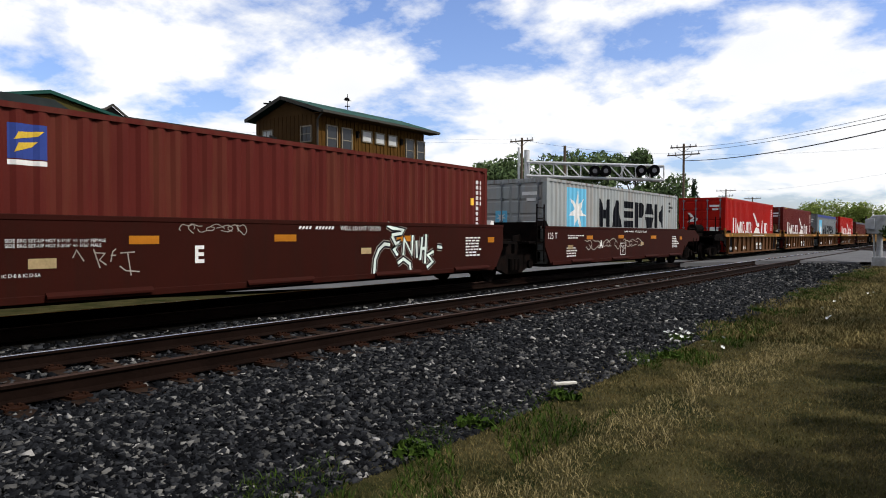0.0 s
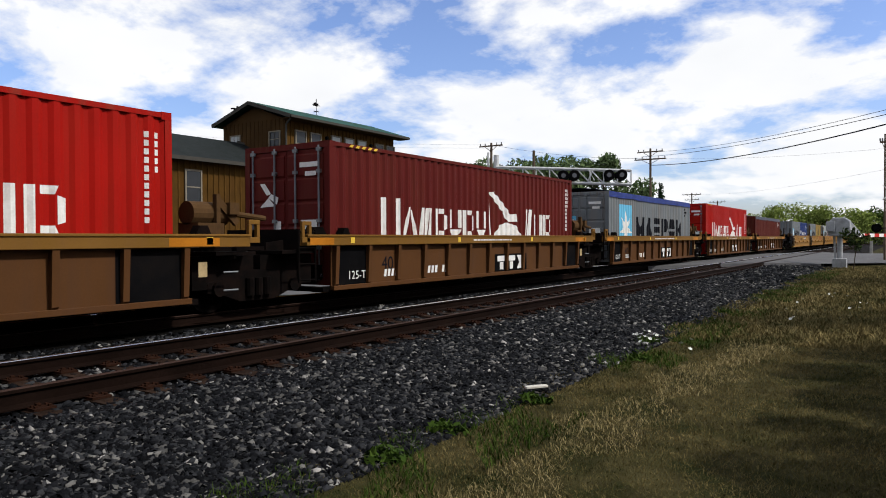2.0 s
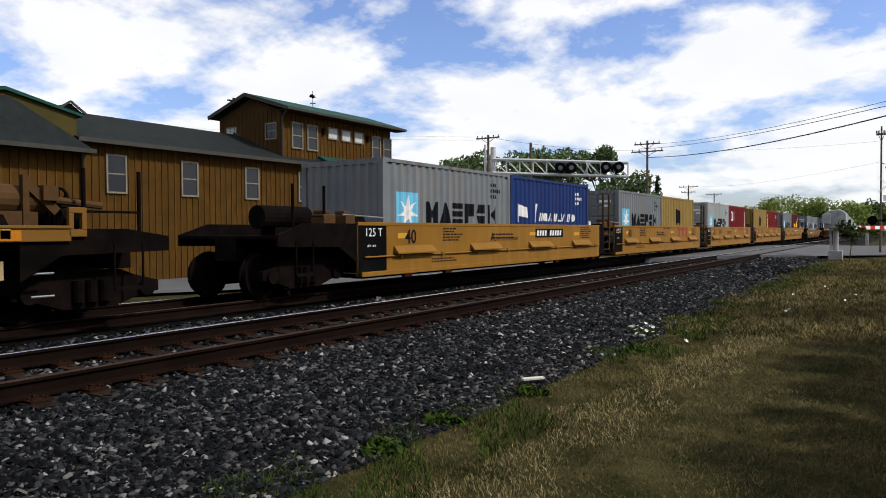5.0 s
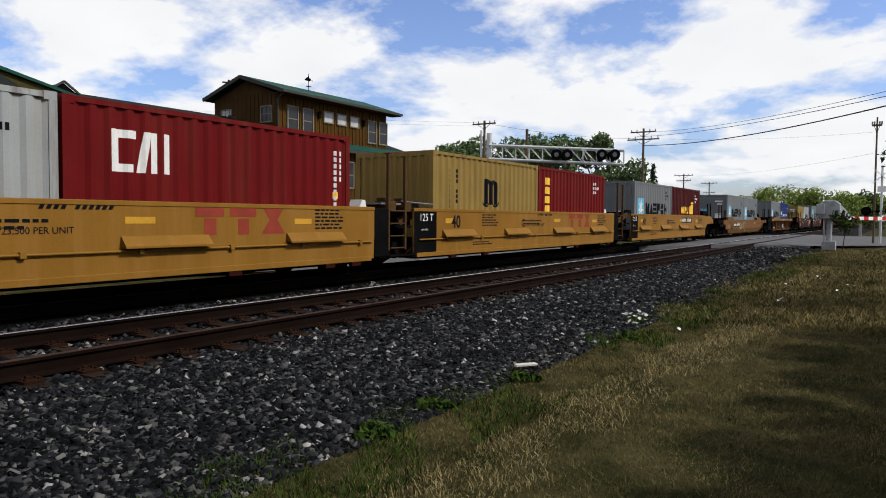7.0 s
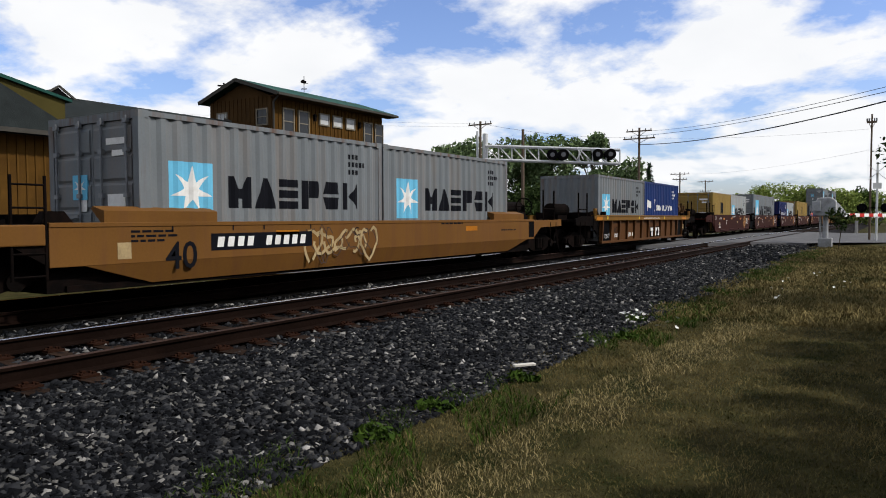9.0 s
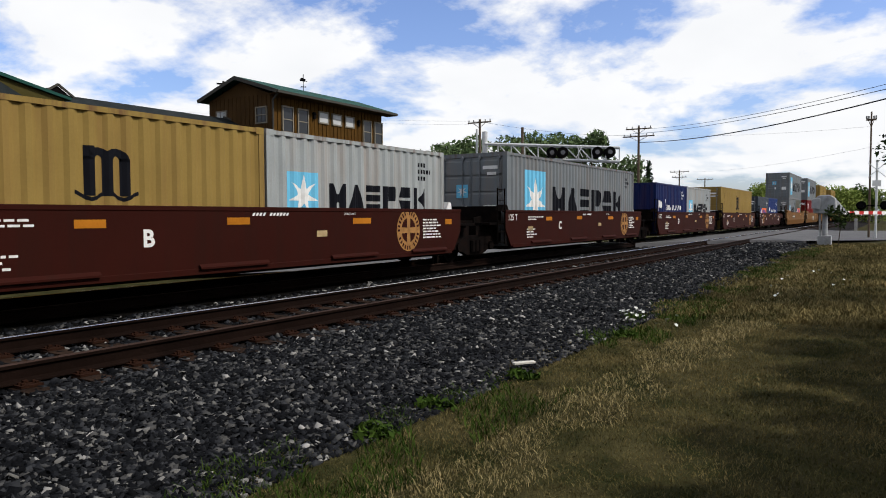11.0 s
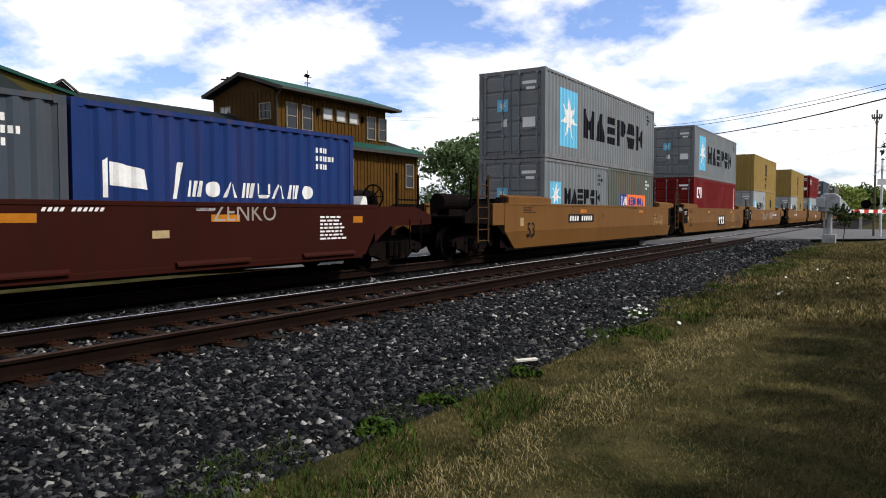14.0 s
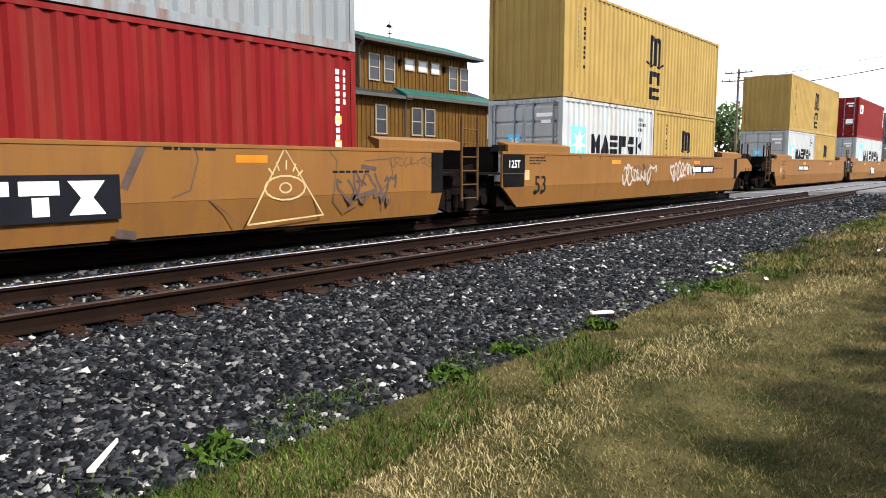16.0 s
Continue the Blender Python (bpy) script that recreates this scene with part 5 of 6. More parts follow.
def rocks(name, n, xr, yr, size, seed, label, lift_z=0.0, zfun=ground_z):
    """Broken stones as one mesh: each is a squashed, skewed block."""
    rs = np.random.RandomState(seed)
    base = np.array([[-1, -1, -1], [1, -1, -1], [1, 1, -1], [-1, 1, -1], [-1, -1, 1], [1, -1, 1], [1, 1, 1], [-1, 1, 1]], float)
    quads = np.array([[4, 5, 6, 7], [0, 1, 5, 4], [1, 2, 6, 5], [2, 3, 7, 6], [3, 0, 4, 7]])
    x = rs.uniform(*xr, n)
    # thicker towards the near end
    u = rs.rand(n)
    y = yr[0] + (yr[1] - yr[0]) * u ** 1.6
    z = np.array([zfun(q) for q in x]) + lift_z
    s = size * (0.55 + 0.9 * rs.rand(n) ** 2) * (1 + 0.35 * (y - yr[0]) / (yr[1] - yr[0]))
    jit = base[None] * (1 + 0.45 * (rs.rand(n, 8, 3) - 0.5) * 2)
    jit *= (s[:, None] * np.stack([1 + .5 * rs.rand(n), .7 + .5 * rs.rand(n), .25 + .45 * rs.rand(n)], 1) / 2)[:, None, :]
    a = rs.uniform(0, 2 * np.pi, n); t = rs.normal(0, .45, n); p = rs.normal(0, .45, n)
    ca, sa, ct, st, cp, sp = np.cos(a), np.sin(a), np.cos(t), np.sin(t), np.cos(p), np.sin(p)
    R1 = np.zeros((n, 3, 3)); R1[:, 0, 0] = ca; R1[:, 0, 1] = -sa; R1[:, 1, 0] = sa; R1[:, 1, 1] = ca; R1[:, 2, 2] = 1
    R2 = np.zeros((n, 3, 3)); R2[:, 0, 0] = 1; R2[:, 1, 1] = ct; R2[:, 1, 2] = -st; R2[:, 2, 1] = st; R2[:, 2, 2] = ct
    R3 = np.zeros((n, 3, 3)); R3[:, 0, 0] = cp; R3[:, 0, 2] = sp; R3[:, 1, 1] = 1; R3[:, 2, 0] = -sp; R3[:, 2, 2] = cp
    pts = np.einsum("nij,nkj->nki", R1 @ R2 @ R3, jit) + np.stack([x, y, z + s * .1], 1)[:, None, :]
    me = bpy.data.meshes.new(name)
    me.vertices.add(n * 8)
    me.vertices.foreach_set("co", pts.reshape(-1).astype(np.float32))
    faces = (quads[None] + (np.arange(n) * 8)[:, None, None]).reshape(-1)
    me.loops.add(len(faces))
    me.loops.foreach_set("vertex_index", faces.astype(np.int32))
    me.polygons.add(n * 5)
    me.polygons.foreach_set("loop_start", np.arange(0, n * 20, 4, dtype=np.int32))
    me.update(calc_edges=True)
    me.materials.append(stone_m)
    return tagged(new(name, me), label, "gravel", kind="stuff")


rocks("ballast_gravel", 92000, (-5.95, -3.25), (0.7, 26.0), 0.038, 3, "dark grey broken ballast stones beside the track")
rocks("ballast_gravel", 14000, (-5.95, -3.3), (24.0, 60.0), 0.075, 4, "dark grey broken ballast stones beside the track")
rocks("ballast_gravel", 5000, (-5.95, -3.3), (0.75, -9.0), 0.05, 6, "dark grey broken ballast stones beside the track")
rocks("ballast_gravel", 14000, (-8.15, -5.8), (2.0, 40.0), 0.045, 5, "dark ballast stones between the rails", -0.004)
rocks("ballast_gravel", 9000, (-9.7, -8.1), (3.0, 40.0), 0.05, 15, "dark ballast stones between the tracks", -0.01)

road = Build()
# skew road across the tracks, flush with the rails
for x0, x1 in ((-60, -11.75), (-11.45, -10.2), (-9.95, -8.02), (-7.72, -6.5), (-6.22, -4.0), (-4.0, 60)):
    zz = lambda x: -0.025 if -12.5 < x < -6 else (-0.05 if -14 < x < -5 else (-.3 if x > 0 else (-.26 if x > -5 else -.8)))
    e = lambda x: 52.0 + 2.0 * (x + .2)
    f2 = lambda x: e(x) + 30
    if x1 > 30:
        road.poly([(x0, e(x0), -.2), (0, e(0), -.33), (0, f2(0), -.33), (x0, f2(x0), -.2)])
        road.poly([(0, e(0), -.33), (60, e(60), -.2), (60, f2(60), -.2), (0, f2(0), -.33)])
    elif x0 < -50:
        road.poly([(x0, e(x0), -.9), (-16, e(-16), -.6), (-16, f2(-16), -.6), (x0, f2(x0), -.9)])
        road.poly([(-16, e(-16), -.6), (x1, e(x1), -.025), (x1, f2(x1), -.025), (-16, f2(-16), -.6)])
    else:
        z0, z1 = (-.025, -.025) if x1 < -6 else (-.03, -.2)
        road.poly([(x0, e(x0), z0), (x1, e(x1), z1), (x1, f2(x1), z1), (x0, f2(x0), z0)])
        road.poly([(x0, e(x0), z0), (x1, e(x1), z1), (x1, e(x1), z1 - .25), (x0, e(x0), z0 - .25)])
tagged(part("road", road, asphalt, None), "grey asphalt road crossing the tracks", "road", kind="structure")

# ---- ties, plates ----
tie_me = Build().prism([(-1.31, -.36), (1.31, -.36), (1.31, -.19), (-1.31, -.19)], "y", -.11, .11).data("tie", tie_m)
plate_b = Build().box(-.2, -.095, -.19, .2, .095, -.168)
for sx in (-1, 1):
    for dx in (.1, .155):
        for dy in (-.06, .06):
            plate_b.box(sx * dx - .012, dy - .012, -.17, sx * dx + .012, dy + .012, -.15)
    plate_b.box(sx * .075 - .02, -.02, -.165, sx * .075 + .02, .02, -.145)
plate_me = plate_b.data("tie_plate", plate_m)
rt = random.Random(8)
for k in range(126):
    y = -9.9 + k * .525
    part("tie", tie_me, None, near_track, m=pose(NX + rt.uniform(-.05, .05), y, rt.uniform(-.008, .004), 0, 0, rt.uniform(-1.2, 1.2)))
    for s in (-1, 1):
        part("tie_plate", plate_me, None, near_track, m=pose(NX + s * .7525, y + rt.uniform(-.01, .01), 0))
rest = Build()
for k in range(120):
    rest.box(NX - 1.3, 56.6 + k * .55, -.36, NX + 1.3, 56.8 + k * .55, -.19)
tagged(part("tie_rest", rest, tie_m, near_track), kind="stuff")
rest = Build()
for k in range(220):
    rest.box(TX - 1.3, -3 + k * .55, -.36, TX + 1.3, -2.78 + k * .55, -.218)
# Far ties share that colour, the train's shade included.
tagged(part("tie_rest", rest, shaded_oily_bed, far_track), kind="stuff")

# ---- grass ----
def blade_material(name, lo, hi):
    m = surf(name, tuple((a + b) / 2 for a, b in zip(lo, hi)), 0.8, 0, .2, 2, 30, 0)
    n, l = m.node_tree.nodes, m.node_tree.links
    geo = n.new("ShaderNodeNewGeometry")
    tc = n.new("ShaderNodeTexCoord")
    patch = n.new("ShaderNodeTexNoise")
    patch.inputs["Scale"].default_value = 1.1
    patch.inputs["Detail"].default_value = 6
    patch.inputs["Roughness"].default_value = 0.7
    l.new(tc.outputs["Object"], patch.inputs["Vector"])
    ma = n.new("ShaderNodeMath"); ma.operation = "MULTIPLY_ADD"; ma.inputs[1].default_value = .45
    l.new(geo.outputs["Random Per Island"], ma.inputs[0])
    pm = n.new("ShaderNodeMath"); pm.operation = "MULTIPLY_ADD"; pm.inputs[1].default_value = 2.3; pm.inputs[2].default_value = -.75
    l.new(patch.outputs["Fac"], pm.inputs[0])
    l.new(pm.outputs[0], ma.inputs[2])
    mr = n.new("ShaderNodeMapRange")
    mr.inputs["From Min"].default_value, mr.inputs["From Max"].default_value = .1, 1.1
    l.new(ma.outputs[0], mr.inputs["Value"])
    mx = n.new("ShaderNodeMix"); mx.data_type = "RGBA"
    mx.inputs["A"].default_value, mx.inputs["B"].default_value = (*lo, 1), (*hi, 1)
    l.new(mr.outputs[0], mx.inputs["Factor"])
    b = n["Principled BSDF"]
    l.new(mx.outputs["Result"], b.inputs["Base Color"])
    b.inputs["Specular IOR Level"].default_value = 0.05
    return m


straw_grass = blade_material("straw_and_green_grass", (0.022, 0.029, 0.0075), (0.215, 0.165, 0.070))
green_grass = blade_material("fresh_green_grass", (0.014, 0.032, 0.004), (0.050, 0.082, 0.012))
leaf_green = blade_material("tree_leaves", (0.02, 0.04, 0.008), (0.07, 0.11, 0.022))
leaf_dark = blade_material("dark_leaves", (0.010, 0.02, 0.006), (0.035, 0.055, 0.014))
# Sunlight and distance haze are put into these two paler leaf colours.
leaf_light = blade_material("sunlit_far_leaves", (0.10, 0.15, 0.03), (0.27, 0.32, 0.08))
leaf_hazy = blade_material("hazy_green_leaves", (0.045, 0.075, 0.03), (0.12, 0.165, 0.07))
leaf_conifer = blade_material("conifer_needles", (0.006, 0.016, 0.006), (0.02, 0.04, 0.014))


def blades(name, n, xr, yr, height, width, seed, material, label, edge=0.0, power=1.8, keep=None):
    rs = np.random.RandomState(seed)
    x = rs.uniform(*xr, n)
    y = yr[0] + (yr[1] - yr[0]) * rs.rand(n) ** power
    wob = 0.16 * np.sin(y * 1.3) + 0.12 * np.sin(y * 3.1 + 1) + 0.1 * np.sin(y * .47 + 2) + .07 * np.sin(y * 7.7)
    ok = x > -3.42 + wob * (1 if edge else 0) - rs.rand(n) ** 3 * .35
    if keep:
        ok &= keep(x, y)
    x, y = x[ok], y[ok]
    n = len(x)
    z = np.array([ground_z(q) for q in x]) - .01
    far = 1 + 0.07 * np.clip(y - 4, 0, 30)
    h = height * (.4 + .9 * rs.rand(n)) * (1 + .02 * np.clip(y, 0, 30))
    w = width * (.6 + .8 * rs.rand(n)) * far
    a = rs.uniform(0, 2 * np.pi, n)
    lean = rs.normal(0, .55, (n, 2)) * h[:, None]
    dx, dy = np.cos(a) * w / 2, np.sin(a) * w / 2
    p0 = np.stack([x - dx, y - dy, z], 1); p1 = np.stack([x + dx, y + dy, z], 1)
    mid = np.stack([x + lean[:, 0] * .35, y + lean[:, 1] * .35, z + h * .6], 1)
    p2 = mid + np.stack([dx, dy, 0 * dx], 1) * .7; p3 = mid - np.stack([dx, dy, 0 * dx], 1) * .7
    p4 = np.stack([x + lean[:, 0], y + lean[:, 1], z + h], 1)
    pts = np.stack([p0, p1, p2, p3, p4], 1).reshape(-1)
    me = bpy.data.meshes.new(name)
    me.vertices.add(n * 5)
    me.vertices.foreach_set("co", pts.astype(np.float32))
    idx = (np.array([0, 1, 2, 3, 3, 2, 4])[None] + (np.arange(n) * 5)[:, None]).reshape(-1)
    me.loops.add(len(idx))
    me.loops.foreach_set("vertex_index", idx.astype(np.int32))
    me.polygons.add(2 * n)
    me.polygons.foreach_set("loop_start", (np.array([0, 4])[None] + (np.arange(n) * 7)[:, None]).reshape(-1).astype(np.int32))
    me.update(calc_edges=True)
    me.materials.append(material)
    return tagged(new(name, me), label, "grass", kind="stuff")


blades("grass", 210000, (-3.7, 0.6), (1.2, 16), .030, .006, 2, straw_grass, "mown dry grass with green patches", 1)
blades("grass", 46000, (-3.7, 1.5), (12, 46), .07, .014, 3, straw_grass, "mown dry grass with green patches", 1, 1.4)
blades("grass", 34000, (-3.75, -2.5), (1.5, 40), .07, .009, 4, green_grass, "green grass fringe along the gravel", 1, 1.5,
       keep=lambda x, y: np.sin(y * 1.7 + 1 + x) + np.sin(y * .6) + .6 * np.sin(y * 4.1 + x * 5) > -.1)


straw_only = blade_material("pale_straw", (0.235, 0.188, 0.088), (0.37, 0.30, 0.155))
blades("grass", 46000, (-2.9, -1.2), (2.5, 40), .042, .006, 6, straw_only, "pale worn straw strip in the grass", 0, 1.5,
       keep=lambda x, y: np.abs(x + 2.05 + .2 * np.sin(y * .35)) < .34 + .12 * np.sin(y * 2.3) + .1 * np.sin(y * 5.1 + x * 4))


blades("grass", 14000, (-3.7, 3.0), (1.25, -9), .05, .012, 12, straw_grass, "mown dry grass with green patches", 1)
blades("grass", 12000, (1.1, 4.5), (1.2, 14), .05, .009, 13, straw_grass, "mown dry grass with green patches", 0)


def leaf_mass(name, centres, n, size, seed, material, parent, flat=.9):
    """Many small leaf faces round given clump centres (x, y, z, radius)."""
    rs = np.random.RandomState(seed)
    c = np.array(centres)
    pick = rs.choice(len(c), n, p=c[:, 3] ** 2 / (c[:, 3] ** 2).sum())
    d = rs.normal(size=(n, 3)); d /= np.linalg.norm(d, axis=1)[:, None]
    r = rs.rand(n) ** .4
    pos = c[pick, :3] + d * (c[pick, 3] * r)[:, None] * np.array([1, 1, flat])
    u = rs.normal(size=(n, 3)); u /= np.linalg.norm(u, axis=1)[:, None]
    w = np.cross(u, rs.normal(size=(n, 3))); w /= np.linalg.norm(w, axis=1)[:, None]
    s = (size * (.5 + rs.rand(n)))[:, None]
    pts = np.stack([pos - u * s, pos + w * s * .42 - u * s * .1, pos + u * s, pos - w * s * .42 + u * s * .1], 1)
    me = bpy.data.meshes.new(name)
    me.vertices.add(n * 4)
    me.vertices.foreach_set("co", pts.reshape(-1).astype(np.float32))
    me.loops.add(n * 4)
    me.loops.foreach_set("vertex_index", np.arange(n * 4, dtype=np.int32))
    me.polygons.add(n)
    me.polygons.foreach_set("loop_start", np.arange(0, n * 4, 4, dtype=np.int32))
    me.update(calc_edges=True)
    me.materials.append(material)
    ob = new(name, me)
    ob.parent = parent
    ob["kind"] = "stuff"
    return ob


bark = surf("bark", (0.05, 0.038, 0.028), .9, 0, .4, 4, 30, .8)


def tree(x, y, z0, height, radius, seed, material, label, leaves=5000, leaf=.22, trunk=.25, low=.3, clumps=22, centres=None):
    t = thing("tree", label, "tree", pose(x, y, z0), "trees")
    rnd = random.Random(seed)
    b = Build()
    b.tube((0, 0, 0), (0.1, 0, height * .45), trunk, 10, trunk * .7).tube((0.1, 0, height * .45), (0, .1, height * .85), trunk * .7, 8, trunk * .2)
    cs = centres or []
    for k in range(clumps if not centres else 0):
        a = rnd.random() * 6.283
        h = low + (1 - low) * rnd.random() ** .8
        rr = radius * math.sqrt(max(.05, 1 - ((h - (low + .32)) / (1.02 - low)) ** 2 * 1.6 if h > low else .1)) * rnd.uniform(.35, .85)
        cs.append((rr * math.cos(a), rr * math.sin(a), h * height * .93, radius * rnd.uniform(.22, .42)))
    for c in cs[::2]:
        b.tube((0.05, 0, max(height * .2, c[2] * .55)), (c[0] * .9, c[1] * .9, c[2]), trunk * .28, 6, trunk * .06)
    part("trunk", b, bark, t, "brown trunk with limbs")
    leaf_mass("crown", cs, leaves, leaf, seed, material, t)
    return t


# ---- wooden house beyond the tracks ----
HX = -25.5
siding = surf("ochre_board_siding", (0.0706, 0.0353, 0.00756), .75, 0, .3, 1.6, 30, .3, (.05, .024, .008), .35, .9, rnd=.18)
shingle = surf("grey_green_shingles", (0.0135, 0.0165, 0.0165), .85, 0, .25, 2, 24, .6, gloss=.05)
metal_green = surf("dark_green_metal_roof", (0.012, 0.05, 0.04), .7, 0, .15, 1, 20, .1, gloss=.06)
# Darker copy of the siding: shade on gable and eaves is in the colour.
siding_shaded = surf("shaded_brown_siding", (0.0478, 0.0255, 0.00956), .8, 0, .25, 1.2, 30, .3)
fascia = surf("dark_fascia", (0.0476, 0.0448, 0.0392), .6, 0, .15, 2, 20, .1)
olive = surf("olive_board", (0.0504, 0.042, 0.0126), .7, 0, .15, 1, 20, .1)
glass_m = surf("dark_window_glass", (.02, .022, .025), .2, 0, .2, .6, 4, 0, gloss=.25)
blind_m = surf("pale_blind", (0.385, 0.392, 0.392), .5, 0, .1, 2, 20, 0)
win_frame = surf("cream_window_frame", (0.17, 0.15, 0.115), .6, 0, .1, 3, 30, 0)

house = thing("house", "ochre board-and-batten house with green roof beyond the tracks", "house", pose(HX, 0, -.75))
part("wall", Build().box(-9, 14.9, 0, 0, 37.2, 5.6), siding, house)
part("wall", Build().box(-4.9, 25.45, 5.6, -.35, 34.3, 8.0), siding, house)
part("wall", Build().prism([(-4.9, 8.0), (-.35, 8.0), (-2.55, 8.82)], "y", 25.43, 25.55), siding_shaded, house)
part("wall", Build().box(-4.9, 25.41, 5.6, -.36, 25.45, 8.0), siding_shaded, house, "gable boards in a darker, shaded tone")
part("wall", Build().box(-8, 3, 0, .9, 14.6, 4.95), siding, house)
bat_lo = Build().box(0, -.03, 0, .035, .03, 5.55).data("batten", siding)
bat_hi = Build().box(-.35, -.03, 5.6, -.315, .03, 8.0).data("batten", siding)
bat_l = Build().box(.9, -.03, 0, .935, .03, 4.9).data("batten", siding)
for k in range(74):
    part("batten", bat_lo, None, house, m=pose(0, 15.05 + k * .3, 0))
for k in range(30):
    part("batten", bat_hi, None, house, m=pose(0, 25.5 + k * .3, 0))
for k in range(36):
    part("batten", bat_l, None, house, m=pose(0, 3.9 + k * .3, 0))
bat_g = Build().box(-.03, 25.385, 5.6, .03, 25.415, 8.05).data("batten", siding_shaded)
for k in range(15):
    part("batten", bat_g, None, house, m=pose(-.45 - k * .3, 0, 0))


def sash(y, z, w, h, x=0.0, lit=False):
    win = part("window", Build().box(x, y - .07, z - .07, x + .08, y, z + h + .07).box(x, y + w, z - .07, x + .08, y + w + .07, z + h + .07)
               .box(x, y, z - .07, x + .08, y + w, z).box(x, y, z + h, x + .08, y + w, z + h + .07).box(x, y, z + h * .5 - (.025 if not lit else 0), x + .07, y + w, z + h * .5 + (.025 if not lit else .001)), win_frame, house)
    if lit:
        part("pane", Build().box(x + .005, y, z, x + .052, y + w, z + h), blind_m, win, "pale drawn blind behind glass")
    else:
        part("pane", Build().box(x + .005, y, z + h * .5, x + .052, y + w, z + h), glass_m, win)
        part("pane", Build().box(x + .005, y, z, x + .045, y + w, z + h * .5), glass_m, win)


Z = .75
for y in (15.95, 19.3, 22.75, 26.2, 28.95, 30.05, 35.85):
    sash(y, 2.83 + Z, .72, 1.36)
for y in (26.12, 27.22, 32.55, 33.6):
    sash(y, 5.52 + Z, .66, 1.2, -.35)
for y in (28.8, 29.88, 30.96):
    sash(y, 6.26 + Z, .66, .5, -.35, True)
for y in (28.35, 32.05):
    part("wall_lantern", Build().box(-.32, y - .06, 6.35 + Z, -.2, y + .06, 6.6 + Z).prism([(-.34, 6.6 + Z), (-.16, 6.6 + Z), (-.25, 6.72 + Z)], "y", y - .09, y + .09), black_paint, house, "black wall lantern")
for x0, z0, z1 in ((-1.06, 6.68, 7.4), (-3.95, 6.6, 7.4)):
    gw = part("window", Build().box(x0 - .4, 25.35, z0 - .06, x0 - .34, 25.41, z1 + .06).box(x0 + .34, 25.35, z0 - .06, x0 + .4, 25.41, z1 + .06).box(x0 - .34, 25.35, z1, x0 + .34, 25.41, z1 + .06).box(x0 - .34, 25.35, z0 - .06, x0 + .34, 25.41, z0).box(x0 - .34, 25.36, (z0 + z1) / 2 - .02, x0 + .34, 25.4, (z0 + z1) / 2 + .02), win_frame, house, "small sash window in the gable")
    part("pane", Build().box(x0 - .34, 25.385, z0, x0 + .34, 25.405, z1), blind_m if x0 < -3 else glass_m, gw)
# roofs
part("roof", Build().prism([(.37, 8.0), (.37, 8.12), (-2.55, 9.05), (-5.35, 8.07), (-5.35, 7.95), (-2.55, 8.92)], "y", 25.05, 34.9), metal_green, house, "dark green metal gable roof")
part("eave_board", Build().box(-.35, 25.1, 7.96, .36, 34.88, 7.995), siding_shaded, house)
part("fascia", Build().box(.37, 25.05, 7.98, .44, 34.9, 8.1), fascia, house)
for s in ((.37, 8.04, -2.55, 8.96), (-5.35, 8.0, -2.55, 8.96)):
    part("fascia", Build().beam((s[0], 25.02, s[1]), (s[2], 25.02, s[3]), .05, .18), fascia, house)
part("gutter_pipe", Build().tube((.3, 25.2, 8.0), (-.25, 25.38, 7.72), .05, 8).tube((-.25, 25.38, 7.72), (-.25, 25.38, 5.8), .05, 8), fascia, house)
part("porch_roof", Build().prism([(.45, 5.5), (.45, 5.62), (-.35, 6.0), (-.35, 5.5)], "y", 28.0, 37.5), metal_green, house, "green metal skirt roof")
part("roof", Build().poly([(.4, 34.95, 5.64), (.4, 37.55, 5.64), (-3.6, 37.0, 7.0), (-3.6, 34.95, 7.0)]).poly([(.4, 37.55, 5.64), (-3.6, 37.0, 7.0), (-8.9, 37.55, 5.5)]).poly([(.4, 37.55, 5.6), (-8.9, 37.55, 5.46), (-8.9, 34.95, 5.46), (.4, 34.95, 5.6)]), shingle, house, "grey shingle roof of the rear wing")
part("fascia", Build().box(.45, 28.0, 5.42, .52, 37.5, 5.58), fascia, house)
wing = Build()
wing.poly([(.4, 14.6, 5.46), (.4, 28.5, 5.46), (-3.6, 25.2, 7.05), (-3.6, 14.6, 7.05)])
wing.poly([(.4, 28.5, 5.46), (-3.6, 25.2, 7.05), (-3.6, 28.5, 5.46)])
wing.poly([(-3.6, 25.2, 7.05), (-3.6, 14.6, 7.05), (-8.5, 14.6, 5.4), (-8.5, 25.2, 5.4)])
wing.poly([(.4, 14.6, 5.38), (.4, 28.5, 5.38), (-8.5, 28.5, 5.38), (-8.5, 14.6, 5.38)])
part("roof", wing, shingle, house, "grey shingle roof of the low wing")
part("fascia", Build().box(.4, 14.6, 5.34, .47, 28.5, 5.5).beam((.4, 28.5, 5.5), (-3.6, 25.2, 7.1), .12, .1), fascia, house)
lroof = Build()
lroof.poly([(1.5, 2, 4.9), (1.5, 14.6, 4.9), (.3, 12.3, 6.6), (.3, 2, 6.6)])
lroof.poly([(1.5, 14.6, 4.9), (.3, 12.3, 6.6), (.3, 14.6, 4.9)])
lroof.poly([(1.5, 2, 4.82), (1.5, 14.6, 4.82), (-4, 14.6, 4.82), (-4, 2, 4.82)])
part("roof", lroof, shingle, house, "grey shingle lean-to roof")
part("fascia", Build().box(1.5, 2, 4.8, 1.57, 14.6, 4.95), fascia, house)
